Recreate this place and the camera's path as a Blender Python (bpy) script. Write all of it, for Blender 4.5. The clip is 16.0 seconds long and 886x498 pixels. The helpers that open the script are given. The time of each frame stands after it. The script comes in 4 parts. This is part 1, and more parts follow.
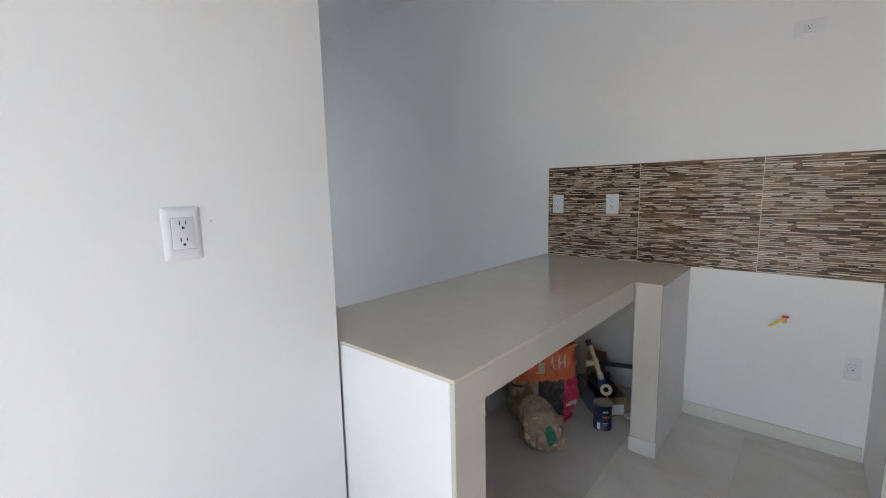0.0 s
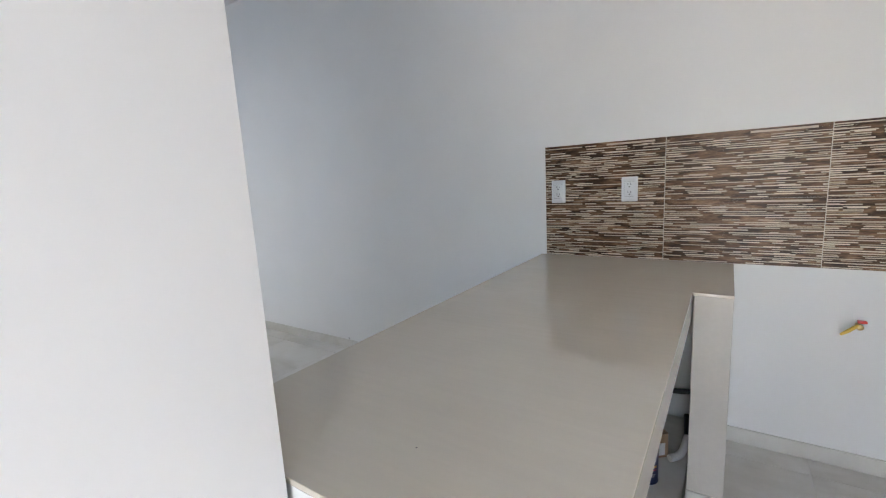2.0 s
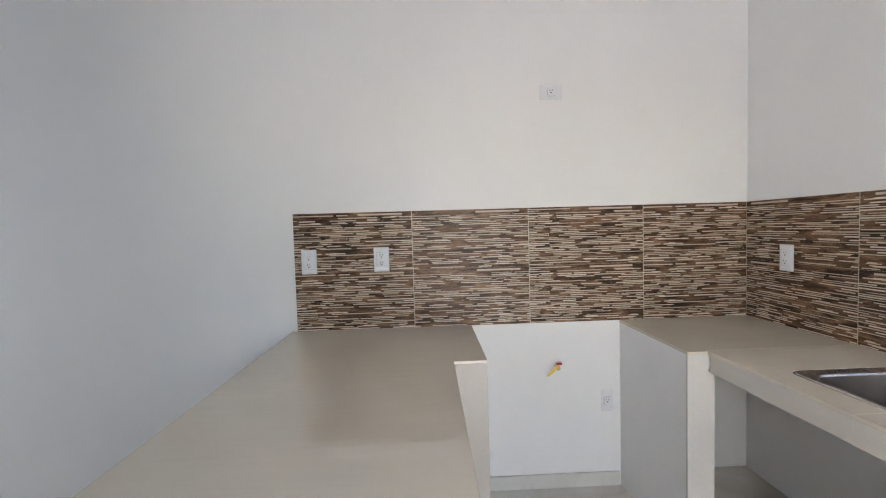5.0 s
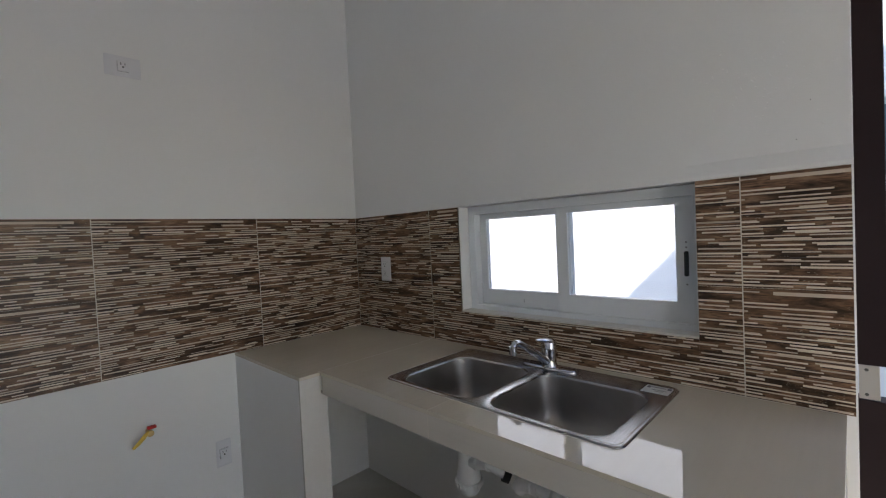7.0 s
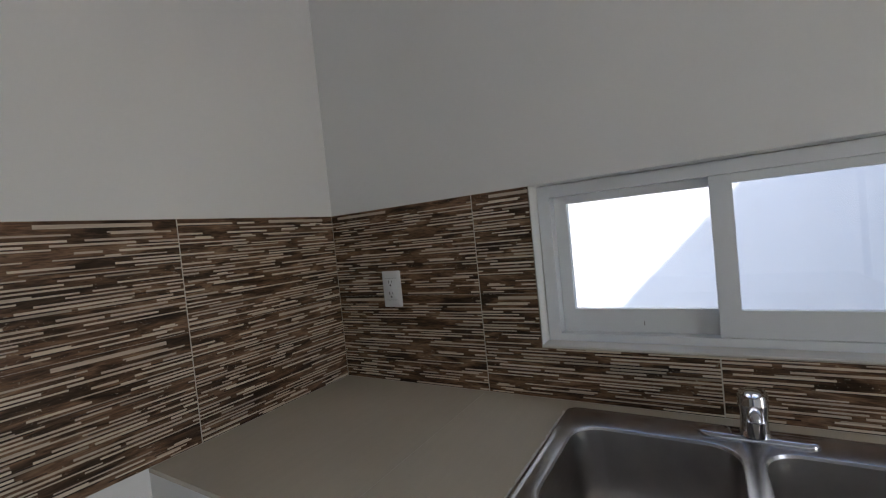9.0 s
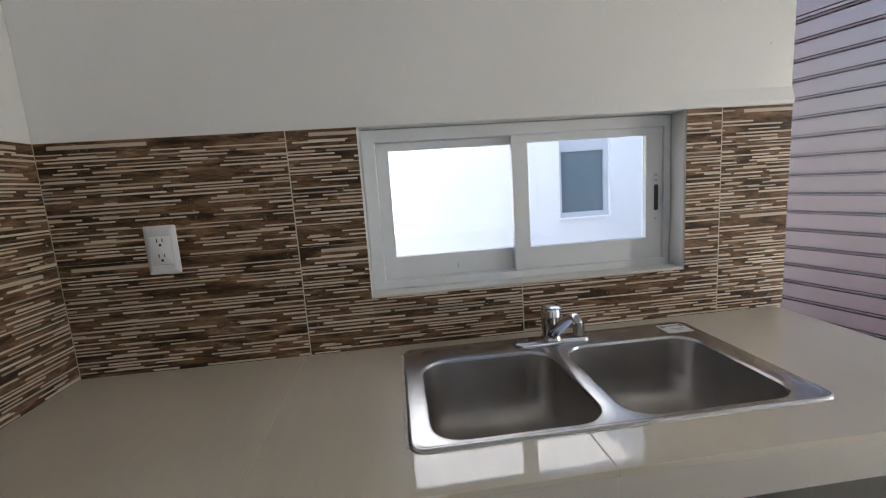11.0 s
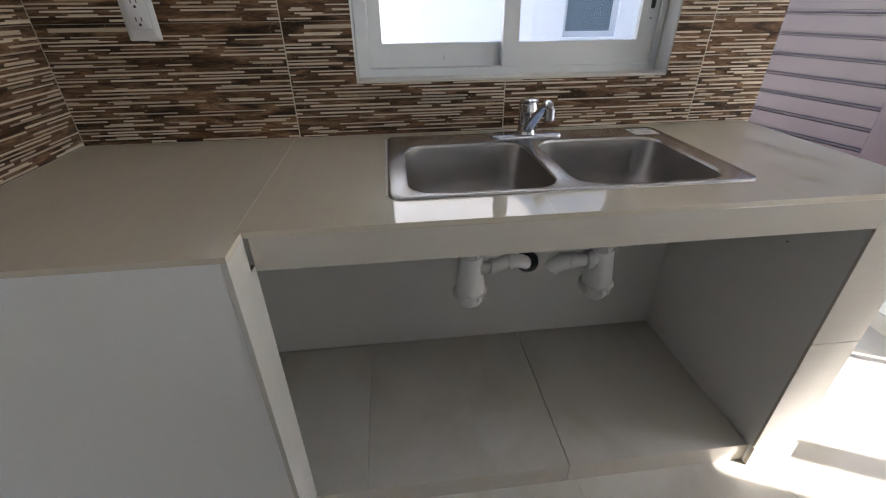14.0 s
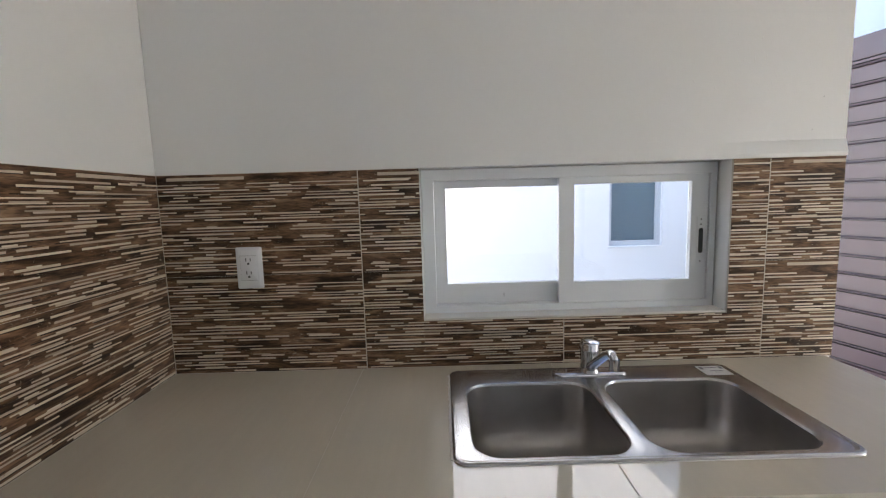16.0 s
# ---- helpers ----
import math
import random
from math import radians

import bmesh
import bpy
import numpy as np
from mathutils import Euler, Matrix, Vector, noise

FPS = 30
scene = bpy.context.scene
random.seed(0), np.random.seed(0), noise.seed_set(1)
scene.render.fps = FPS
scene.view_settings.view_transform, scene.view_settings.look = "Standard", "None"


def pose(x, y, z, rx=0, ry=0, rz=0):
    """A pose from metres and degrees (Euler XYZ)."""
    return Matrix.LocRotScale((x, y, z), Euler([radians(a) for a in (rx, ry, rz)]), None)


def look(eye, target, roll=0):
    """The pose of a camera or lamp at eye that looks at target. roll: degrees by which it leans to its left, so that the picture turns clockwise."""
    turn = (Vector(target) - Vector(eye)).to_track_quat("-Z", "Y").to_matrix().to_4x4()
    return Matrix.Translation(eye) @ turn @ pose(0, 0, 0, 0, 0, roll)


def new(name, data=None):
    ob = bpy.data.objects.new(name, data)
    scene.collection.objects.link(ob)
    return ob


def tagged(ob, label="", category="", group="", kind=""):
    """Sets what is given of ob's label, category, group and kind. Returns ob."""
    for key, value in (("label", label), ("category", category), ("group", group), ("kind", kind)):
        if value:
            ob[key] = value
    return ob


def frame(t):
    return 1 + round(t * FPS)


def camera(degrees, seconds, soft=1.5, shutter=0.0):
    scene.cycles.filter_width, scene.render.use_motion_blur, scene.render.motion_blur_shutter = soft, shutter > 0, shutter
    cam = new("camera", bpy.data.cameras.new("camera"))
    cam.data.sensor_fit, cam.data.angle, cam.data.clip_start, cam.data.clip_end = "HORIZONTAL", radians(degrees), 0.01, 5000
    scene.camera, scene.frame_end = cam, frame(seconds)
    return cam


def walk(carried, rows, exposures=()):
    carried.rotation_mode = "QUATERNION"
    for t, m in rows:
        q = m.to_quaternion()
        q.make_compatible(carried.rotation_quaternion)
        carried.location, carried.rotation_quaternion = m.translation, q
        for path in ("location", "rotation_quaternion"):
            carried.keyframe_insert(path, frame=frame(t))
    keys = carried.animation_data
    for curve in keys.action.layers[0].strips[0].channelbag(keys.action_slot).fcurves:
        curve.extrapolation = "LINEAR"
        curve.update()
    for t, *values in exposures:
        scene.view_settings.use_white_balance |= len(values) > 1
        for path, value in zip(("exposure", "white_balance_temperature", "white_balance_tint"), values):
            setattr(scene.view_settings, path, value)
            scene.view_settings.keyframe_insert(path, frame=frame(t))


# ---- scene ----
import itertools


cam = camera(92.2, 16.0, 1.15)
PATH = [
    (0, (-0.95, -2.746, 1.351), (-2.253, -1.253, 1.078), -1.3),
    (0.5, (-1.065, -2.656, 1.352), (-2.349, -1.147, 1.074), -1.3),
    (1, (-1.23, -2.567, 1.357), (-2.375, -0.956, 1.052), -1.7),
    (1.5, (-1.369, -2.464, 1.334), (-2.497, -0.841, 1.029), -1.9),
    (2, (-1.496, -2.345, 1.345), (-2.6, -0.709, 1.021), -3.2),
    (2.5, (-1.611, -2.285, 1.323), (-2.36, -0.461, 0.99), -4.0),
    (3, (-1.712, -2.244, 1.334), (-2.063, -0.304, 0.997), -4.3),
    (3.2, (-1.715, -2.239, 1.358), (-1.996, -0.29, 1.005), -3.8),
    (5.3, (-1.644, -2.179, 1.39), (-1.468, -0.188, 1.326), -1.6),
    (5.5, (-1.607, -2.175, 1.391), (-1.334, -0.195, 1.335), -1.5),
    (6, (-1.526, -2.152, 1.383), (-0.904, -0.252, 1.337), -1.1),
    (6.5, (-1.480, -2.078, 1.374), (-0.385, -0.406, 1.344), -1.8),
    (7, (-1.395, -2.006, 1.360), (0.044, -0.625, 1.303), -2.7),
    (7.5, (-1.231, -1.938, 1.352), (0.242, -0.588, 1.278), -1.3),
    (8, (-1.171, -1.75, 1.347), (0.317, -0.417, 1.262), -1.6),
    (8.2, (-1.168, -1.637, 1.353), (0.345, -0.336, 1.27), -2.7),
    (10.3, (-1.135, -0.784, 1.373), (0.847, -0.553, 1.236), -5.3),
    (10.5, (-1.138, -0.79, 1.356), (0.853, -0.715, 1.178), -4.9),
    (11, (-1.154, -0.855, 1.327), (0.812, -1.06, 1.023), -3.9),
    (11.5, (-1.165, -0.893, 1.312), (0.764, -1.205, 0.886), -3.3),
    (12, (-1.182, -0.909, 1.282), (0.688, -1.233, 0.651), -3.2),
    (12.1, (-1.189, -0.911, 1.278), (0.662, -1.245, 0.596), -2.7),
    (12.5, (-1.215, -0.911, 1.245), (0.581, -1.219, 0.422), -2.6),
    (13, (-1.26, -0.882, 1.231), (0.504, -1.129, 0.321), -2.2),
    (13.5, (-1.277, -0.866, 1.227), (0.46, -1.079, 0.259), -1.1),
    (14, (-1.285, -0.863, 1.223), (0.436, -1.057, 0.222), -0.6),
    (14.5, (-1.275, -0.862, 1.233), (0.466, -1.021, 0.262), -0.6),
    (15, (-1.272, -0.854, 1.247), (0.548, -0.952, 0.424), -0.8),
    (15.5, (-1.272, -0.847, 1.333), (0.68, -0.875, 0.897), -1.6),
    (16, (-1.261, -0.838, 1.391), (0.726, -0.833, 1.163), -1.7),
]
EXPOSURES = [
    (0.0, 2.66, 6350, 13), (1.0, 2.85, 6400, 14), (2.0, 3.08, 6400, 14), (3.0, 3.31, 6500, 15), (5.5, 3.18, 6550, 15), (6.0, 2.34, 6500, 14), (7.0, 1.90, 6450, 13), (8.2, 1.82, 6450, 13), (11.0, 2.60, 6700, 12), (12.0, 2.52, 6750, 13), (14.0, 2.58, 6700, 13), (16.0, 2.65, 6750, 13),
]
walk(cam, [(t, look(eye, target, roll)) for t, eye, target, roll in PATH], EXPOSURES)

# ---- world, sun, large lights ----
SUN_DIR = Vector((0.44, 0.90, -0.93)).normalized()
world = bpy.data.worlds.new("sky")
scene.world = world
world.use_nodes = True
wn = world.node_tree
sky = wn.nodes.new("ShaderNodeTexSky")
sky.sky_type = "NISHITA"
sky.sun_disc = False
sky.sun_elevation = math.asin(-SUN_DIR.z)
sky.sun_rotation = math.atan2(-SUN_DIR.x, -SUN_DIR.y)
wn.links.new(sky.outputs[0], wn.nodes["Background"].inputs[0])
wn.nodes["Background"].inputs[1].default_value = 0.15
sun = new("sun", bpy.data.lights.new("sun", "SUN"))
sun.data.energy, sun.data.angle, sun.data.color = 3.7, radians(0.5), (1.0, 0.95, 0.88)
sun.matrix_world = look((0, 0, 8), Vector((0, 0, 8)) + SUN_DIR)


# ---- materials ----
def mat(name, color=(0.8, 0.8, 0.8), rough=0.5, metal=0.0, **kw):
    m = bpy.data.materials.new(name)
    m.use_nodes = True
    b = m.node_tree.nodes["Principled BSDF"]
    b.inputs["Base Color"].default_value = (*color, 1)
    b.inputs["Roughness"].default_value = rough
    b.inputs["Metallic"].default_value = metal
    for k, v in kw.items():
        b.inputs[k.replace("_", " ")].default_value = v
    return m


def node(m, kind, **vals):
    n = m.node_tree.nodes.new(kind)
    for k, v in vals.items():
        if k in n.inputs:
            n.inputs[k].default_value = v
    return n


def link(m, a, b):
    m.node_tree.links.new(a, b)


def coords(m, scale=(1, 1, 1), random=False):
    tc = node(m, "ShaderNodeTexCoord")
    mp = node(m, "ShaderNodeMapping")
    mp.inputs["Scale"].default_value = scale
    link(m, tc.outputs["Object"], mp.inputs["Vector"])
    if random:
        oi = node(m, "ShaderNodeObjectInfo")
        mul = node(m, "ShaderNodeMath")
        mul.operation = "MULTIPLY"
        mul.inputs[1].default_value = 37.0
        link(m, oi.outputs["Random"], mul.inputs[0])
        link(m, mul.outputs[0], mp.inputs["Location"])
    return mp.outputs[0]


def noise_tex(m, vec, scale, detail=4.0, distortion=0.0):
    n = node(m, "ShaderNodeTexNoise")
    n.inputs["Scale"].default_value = scale
    n.inputs["Detail"].default_value = detail
    n.inputs["Distortion"].default_value = distortion
    link(m, vec, n.inputs["Vector"])
    return n.outputs["Fac"]


def ramp(m, fac, stops, constant=False):
    r = node(m, "ShaderNodeValToRGB")
    r.color_ramp.interpolation = "CONSTANT" if constant else "LINEAR"
    el = r.color_ramp.elements
    el.remove(el[1])
    el[0].position, el[0].color = stops[0][0], (*stops[0][1], 1)
    for p, c in stops[1:]:
        el.new(p).color = (*c, 1)
    link(m, fac, r.inputs[0])
    return r.outputs[0]


def bump(m, height, strength, dist=0.001, prev=None):
    b = node(m, "ShaderNodeBump")
    b.inputs["Strength"].default_value = strength
    b.inputs["Distance"].default_value = dist
    link(m, height, b.inputs["Height"])
    if prev:
        link(m, prev, b.inputs["Normal"])
    return b.outputs[0]


def bsdf(m):
    return m.node_tree.nodes["Principled BSDF"]


def mixc(m, fac, a, b, blend="MIX"):
    n = node(m, "ShaderNodeMix")
    n.data_type, n.blend_type = "RGBA", blend
    for sock, v in ((n.inputs[0], fac), (n.inputs[6], a), (n.inputs[7], b)):
        if isinstance(v, (float, int)):
            sock.default_value = v
        elif isinstance(v, tuple):
            sock.default_value = (*v, 1)
        else:
            link(m, v, sock)
    return n.outputs[2]


def make_paint(name, color, rough=0.55, relief=0.25):
    m = mat(name, color, rough)
    v = coords(m)
    big = noise_tex(m, v, 1.3, 3)
    fine = noise_tex(m, v, 55, 5)
    c2 = tuple(c * 0.955 for c in color)
    link(m, ramp(m, big, [(0.35, c2), (0.65, color)]), bsdf(m).inputs["Base Color"])
    wav = noise_tex(m, v, 9, 2)
    n1 = bump(m, wav, relief, 0.004)
    link(m, bump(m, fine, relief, 0.0012, n1), bsdf(m).inputs["Normal"])
    return m


PAINT = make_paint("white_wall_paint", (0.79, 0.785, 0.765))
CEIL = make_paint("ceiling_paint", (0.80, 0.80, 0.79), 0.7, 0.2)
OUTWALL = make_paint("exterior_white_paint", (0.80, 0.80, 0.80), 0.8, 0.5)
# NICHE: white a step darker than PAINT, on bearers and inner return
NICHE = make_paint("darker_white_paint", (0.70, 0.695, 0.68), 0.6, 0.3)
GROUT = make_paint("grout", (0.56, 0.54, 0.49), 0.85, 0.3)
CREAM_GROUT = make_paint("cream_grout", (0.62, 0.57, 0.49), 0.85, 0.2)
SKIRT = make_paint("pale_skirting_tile", (0.66, 0.63, 0.58), 0.4, 0.1)
CAULK = make_paint("white_caulk", (0.72, 0.70, 0.65), 0.6, 0.6)


def make_marble():
    m = mat("marbled_porcelain", (0.6, 0.6, 0.57), 0.28)
    v = coords(m, (1, 1, 1), True)
    a = noise_tex(m, v, 1.6, 2, 0.3)
    base = ramp(m, a, [(0.15, (0.565, 0.545, 0.500)), (0.85, (0.655, 0.640, 0.600))])
    streak = noise_tex(m, coords(m, (1.0, 1.35, 1), True), 2.4, 4, 0.7)
    st = ramp(m, streak, [(0.24, (0.76, 0.735, 0.66)), (0.52, (0.97, 0.96, 0.93)), (0.80, (1.07, 1.07, 1.07))])
    c1 = mixc(m, 1.0, base, st, "MULTIPLY")
    fine = noise_tex(m, v, 28, 2)
    fi = ramp(m, fine, [(0.2, (0.975, 0.97, 0.965)), (0.8, (1.02, 1.02, 1.02))])
    link(m, mixc(m, 1.0, c1, fi, "MULTIPLY"), bsdf(m).inputs["Base Color"])
    return m


MARBLE = make_marble()


def make_beige(name, base, rough, axis):
    m = mat(name, base, rough)
    sc = (2, 38, 38) if axis == "x" else (38, 2, 38)
    v = coords(m, sc, False)
    lines = noise_tex(m, v, 1.6, 5, 0.3)
    cloud = noise_tex(m, coords(m), 2.0, 3)
    lo, hi = tuple(c * 0.985 for c in base), tuple(min(1, c * 1.012) for c in base)
    c1 = ramp(m, lines, [(0.35, lo), (0.65, hi)])
    c2 = ramp(m, cloud, [(0.3, (0.91, 0.90, 0.885)), (0.7, (1.01, 1.01, 1.01))])
    link(m, mixc(m, 1.0, c1, c2, "MULTIPLY"), bsdf(m).inputs["Base Color"])
    return m


BEIGE = make_beige("polished_beige_porcelain", (0.665, 0.605, 0.49), 0.0, "x")
bsdf(BEIGE).inputs["IOR"].default_value = 1.88
BEIGE_FRONT = make_beige("beige_porcelain_front", (0.585, 0.548, 0.482), 0.16, "y")
bsdf(BEIGE_FRONT).inputs["Specular IOR Level"].default_value = 0.25

PALE_FRONT = make_beige("pale_porcelain_front", (0.65, 0.63, 0.585), 0.25, "y")


def make_mosaic(name, stops):
    m = mat(name, (0.5, 0.45, 0.36), 0.3, 0.0, Specular_IOR_Level=0.2)
    geo = node(m, "ShaderNodeNewGeometry")
    base = ramp(m, geo.outputs["Random Per Island"], stops)
    grain = noise_tex(m, coords(m, (12, 12, 120)), 1.5, 6, 1.0)
    g = ramp(m, grain, [(0.3, (0.84, 0.82, 0.80)), (0.55, (1, 1, 1))])
    link(m, mixc(m, 1.0, base, g, "MULTIPLY"), bsdf(m).inputs["Base Color"])
    return m


def make_mosaic_ground():
    m = mat("marbled_brown_ground", (0.2, 0.14, 0.1), 0.3, 0.0, Specular_IOR_Level=0.2)
    a = noise_tex(m, coords(m, (4.5, 4.5, 26), True), 1.6, 7, 0.8)
    base = ramp(m, a, [(0.27, (0.018, 0.010, 0.006)), (0.40, (0.052, 0.029, 0.016)), (0.50, (0.126, 0.069, 0.039)), (0.62, (0.216, 0.128, 0.078)), (0.80, (0.34, 0.232, 0.158))])
    f = noise_tex(m, coords(m, (30, 30, 240)), 1.2, 5, 0.6)
    g = ramp(m, f, [(0.32, (0.5, 0.48, 0.46)), (0.5, (1, 1, 1)), (0.72, (1.45, 1.4, 1.3))])
    c1 = mixc(m, 1.0, base, g, "MULTIPLY")
    fl = noise_tex(m, coords(m, (1, 1, 1.6), True), 62, 3, 2.5)
    rare = noise_tex(m, coords(m, (1, 1, 1), True), 9, 2)
    fm = ramp(m, fl, [(0.645, (0, 0, 0)), (0.67, (1, 1, 1))])
    rm = ramp(m, rare, [(0.5, (0, 0, 0)), (0.58, (0.8, 0.8, 0.8))])
    both = mixc(m, 1.0, fm, rm, "MULTIPLY")
    link(m, mixc(m, both, c1, (0.42, 0.35, 0.27)), bsdf(m).inputs["Base Color"])
    link(m, bump(m, noise_tex(m, coords(m), 45, 4), 0.15, 0.0006), bsdf(m).inputs["Normal"])
    return m


MOSAIC = make_mosaic("cream_strip_glaze", [(0.0, (0.36, 0.29, 0.225)), (0.18, (0.54, 0.44, 0.35)), (0.6, (0.66, 0.555, 0.43)), (1.0, (0.75, 0.665, 0.54))])
MOSAIC_DARK = make_mosaic("dark_strip_glaze", [(0.0, (0.016, 0.009, 0.007)), (0.8, (0.045, 0.026, 0.018)), (1.0, (0.11, 0.085, 0.072))])
MOSAIC_GROUND = make_mosaic_ground()


def make_steel():
    m = mat("brushed_steel", (0.42, 0.40, 0.38), 0.30, 1.0)
    v = coords(m, (6, 160, 60))
    n = noise_tex(m, v, 2, 5)
    link(m, ramp(m, n, [(0.3, (0.30,) * 3), (0.7, (0.40,) * 3)]), bsdf(m).inputs["Roughness"])
    spots = noise_tex(m, coords(m), 9, 4)
    link(m, ramp(m, spots, [(0.25, (0.36, 0.34, 0.32)), (0.6, (0.44, 0.42, 0.40))]), bsdf(m).inputs["Base Color"])
    link(m, bump(m, n, 0.03, 0.0002), bsdf(m).inputs["Normal"])
    return m


STEEL = make_steel()
RIM = mat("polished_steel", (0.52, 0.51, 0.50), 0.27, 1.0)
CHROME = mat("chrome", (0.56, 0.56, 0.58), 0.07, 1.0)
DARK = mat("black_rubber", (0.02, 0.02, 0.02), 0.6)
PLASTIC = mat("white_plastic", (0.72, 0.72, 0.73), 0.17)
SLOT = mat("socket_slot", (0.03, 0.03, 0.03), 0.6)
PVC = mat("white_pvc", (0.72, 0.72, 0.72), 0.35)
ALU = mat("white_aluminium", (0.74, 0.76, 0.77), 0.30)
GLASS = mat("window_glass", (1, 1, 1), 0.0, 0.0, Transmission_Weight=1.0, IOR=1.45)
NFRAME = mat("grey_white_aluminium", (0.50, 0.53, 0.56), 0.4)
NGLASS = mat("tinted_window_glass", (0.10, 0.15, 0.18), 0.12)
BRASS = mat("brass", (0.62, 0.45, 0.2), 0.3, 1.0)
NICKEL = mat("satin_nickel_plate", (0.62, 0.58, 0.52), 0.35, 1.0)
RED = mat("red_plastic", (0.55, 0.03, 0.02), 0.35)
YELLOW = mat("yellow_hose", (0.72, 0.50, 0.08), 0.45)
SCREW = mat("dark_screw", (0.15, 0.14, 0.13), 0.4, 0.8)


def make_door_paint():
    m = mat("brown_metallic_enamel", (0.090, 0.049, 0.051), 0.27, 0.0, Specular_IOR_Level=0.75)
    v = coords(m)
    n = noise_tex(m, v, 3.0, 4)
    link(m, ramp(m, n, [(0.3, (0.084, 0.044, 0.046)), (0.7, (0.098, 0.054, 0.056))]), bsdf(m).inputs["Base Color"])
    f = noise_tex(m, coords(m, (4, 4, 200)), 3, 3)
    link(m, bump(m, f, 0.12, 0.0005), bsdf(m).inputs["Normal"])
    return m


DOORPAINT = make_door_paint()
JAMBPAINT = mat("dark_brown_enamel", (0.018, 0.009, 0.010), 0.45, 0.0, Specular_IOR_Level=0.25)


# ---- mesh helpers ----
def finish(bm, smooth=False):
    bmesh.ops.recalc_face_normals(bm, faces=bm.faces)
    if smooth:
        for f in bm.faces:
            f.smooth = True
    return bm


def part(name, bm, material, parent=None, label="", kind="", smooth=False, category=""):
    me = bpy.data.meshes.new(name)
    finish(bm, smooth)
    bm.to_mesh(me)
    bm.free()
    for mm in material if isinstance(material, (list, tuple)) else (material,):
        me.materials.append(mm)
    ob = new(name, me)
    if smooth:
        me.set_sharp_from_angle(angle=radians(38))
    if parent is not None:
        ob.parent = parent
    return tagged(ob, label, category, "", kind)


def thing(name, at, label, category, group="", kind=""):
    ob = new(name)
    ob.empty_display_size = 0.1
    ob.location = at
    return tagged(ob, label, category, group, kind)


def box_into(bm, x0, x1, y0, y1, z0, z1):
    x0, x1 = sorted((x0, x1))
    y0, y1 = sorted((y0, y1))
    z0, z1 = sorted((z0, z1))
    vs = [bm.verts.new(p) for p in itertools.product((x0, x1), (y0, y1), (z0, z1))]
    for q in ((0, 1, 3, 2), (4, 6, 7, 5), (0, 4, 5, 1), (2, 3, 7, 6), (0, 2, 6, 4), (1, 5, 7, 3)):
        bm.faces.new([vs[i] for i in q])
    return vs


def box(x0, x1, y0, y1, z0, z1, bevel=0.0, seg=2):
    bm = bmesh.new()
    box_into(bm, x0, x1, y0, y1, z0, z1)
    if bevel:
        bmesh.ops.bevel(bm, geom=bm.edges[:], offset=bevel, segments=seg, affect="EDGES", profile=0.5)
    return bm


def cells(xs, ys, zs, keep, bevel=0.0):
    """A solid from the cells of a grid for which keep(i, j, k) holds."""
    bm = bmesh.new()
    verts = {}

    def v(i, j, k):
        if (i, j, k) not in verts:
            verts[i, j, k] = bm.verts.new((xs[i], ys[j], zs[k]))
        return verts[i, j, k]
    n = (len(xs) - 1, len(ys) - 1, len(zs) - 1)

    def on(i, j, k):
        return 0 <= i < n[0] and 0 <= j < n[1] and 0 <= k < n[2] and keep(i, j, k)
    for i, j, k in itertools.product(*(range(c) for c in n)):
        if not on(i, j, k):
            continue
        if not on(i - 1, j, k):
            bm.faces.new((v(i, j, k), v(i, j, k + 1), v(i, j + 1, k + 1), v(i, j + 1, k)))
        if not on(i + 1, j, k):
            bm.faces.new((v(i + 1, j, k), v(i + 1, j + 1, k), v(i + 1, j + 1, k + 1), v(i + 1, j, k + 1)))
        if not on(i, j - 1, k):
            bm.faces.new((v(i, j, k), v(i + 1, j, k), v(i + 1, j, k + 1), v(i, j, k + 1)))
        if not on(i, j + 1, k):
            bm.faces.new((v(i, j + 1, k), v(i, j + 1, k + 1), v(i + 1, j + 1, k + 1), v(i + 1, j + 1, k)))
        if not on(i, j, k - 1):
            bm.faces.new((v(i, j, k), v(i, j + 1, k), v(i + 1, j + 1, k), v(i + 1, j, k)))
        if not on(i, j, k + 1):
            bm.faces.new((v(i, j, k + 1), v(i + 1, j, k + 1), v(i + 1, j + 1, k + 1), v(i, j + 1, k + 1)))
    bmesh.ops.dissolve_limit(bm, angle_limit=0.01, verts=bm.verts[:], edges=bm.edges[:])
    if bevel:
        bmesh.ops.recalc_face_normals(bm, faces=bm.faces)
        es = [e for e in bm.edges if len(e.link_faces) == 2 and e.calc_face_angle(0) > 1.0]
        bmesh.ops.bevel(bm, geom=es, offset=bevel, segments=2, affect="EDGES", profile=0.5)
    return bm


def ring_loft(rings, close_start=False, close_end=False, bm=None):
    bm = bm or bmesh.new()
    vr = [[bm.verts.new(p) for p in r] for r in rings]
    for a, b in zip(vr, vr[1:]):
        for i in range(len(a)):
            bm.faces.new((a[i], a[(i + 1) % len(a)], b[(i + 1) % len(a)], b[i]))
    if close_start:
        bm.faces.new(vr[0])
    if close_end:
        bm.faces.new(vr[-1])
    return bm


def lathe(profile, centre, axis=(0, 0, 1), n=28, bm=None, start=True, end=True):
    """profile: (radius, height) along the axis from the centre."""
    q = Vector(axis).to_track_quat("Z", "Y").to_matrix()
    c = Vector(centre)
    rings = [[c + q @ Vector((max(r, 1e-4) * math.cos(2 * math.pi * i / n), max(r, 1e-4) * math.sin(2 * math.pi * i / n), h)) for i in range(n)] for r, h in profile]
    return ring_loft(rings, start, end, bm)


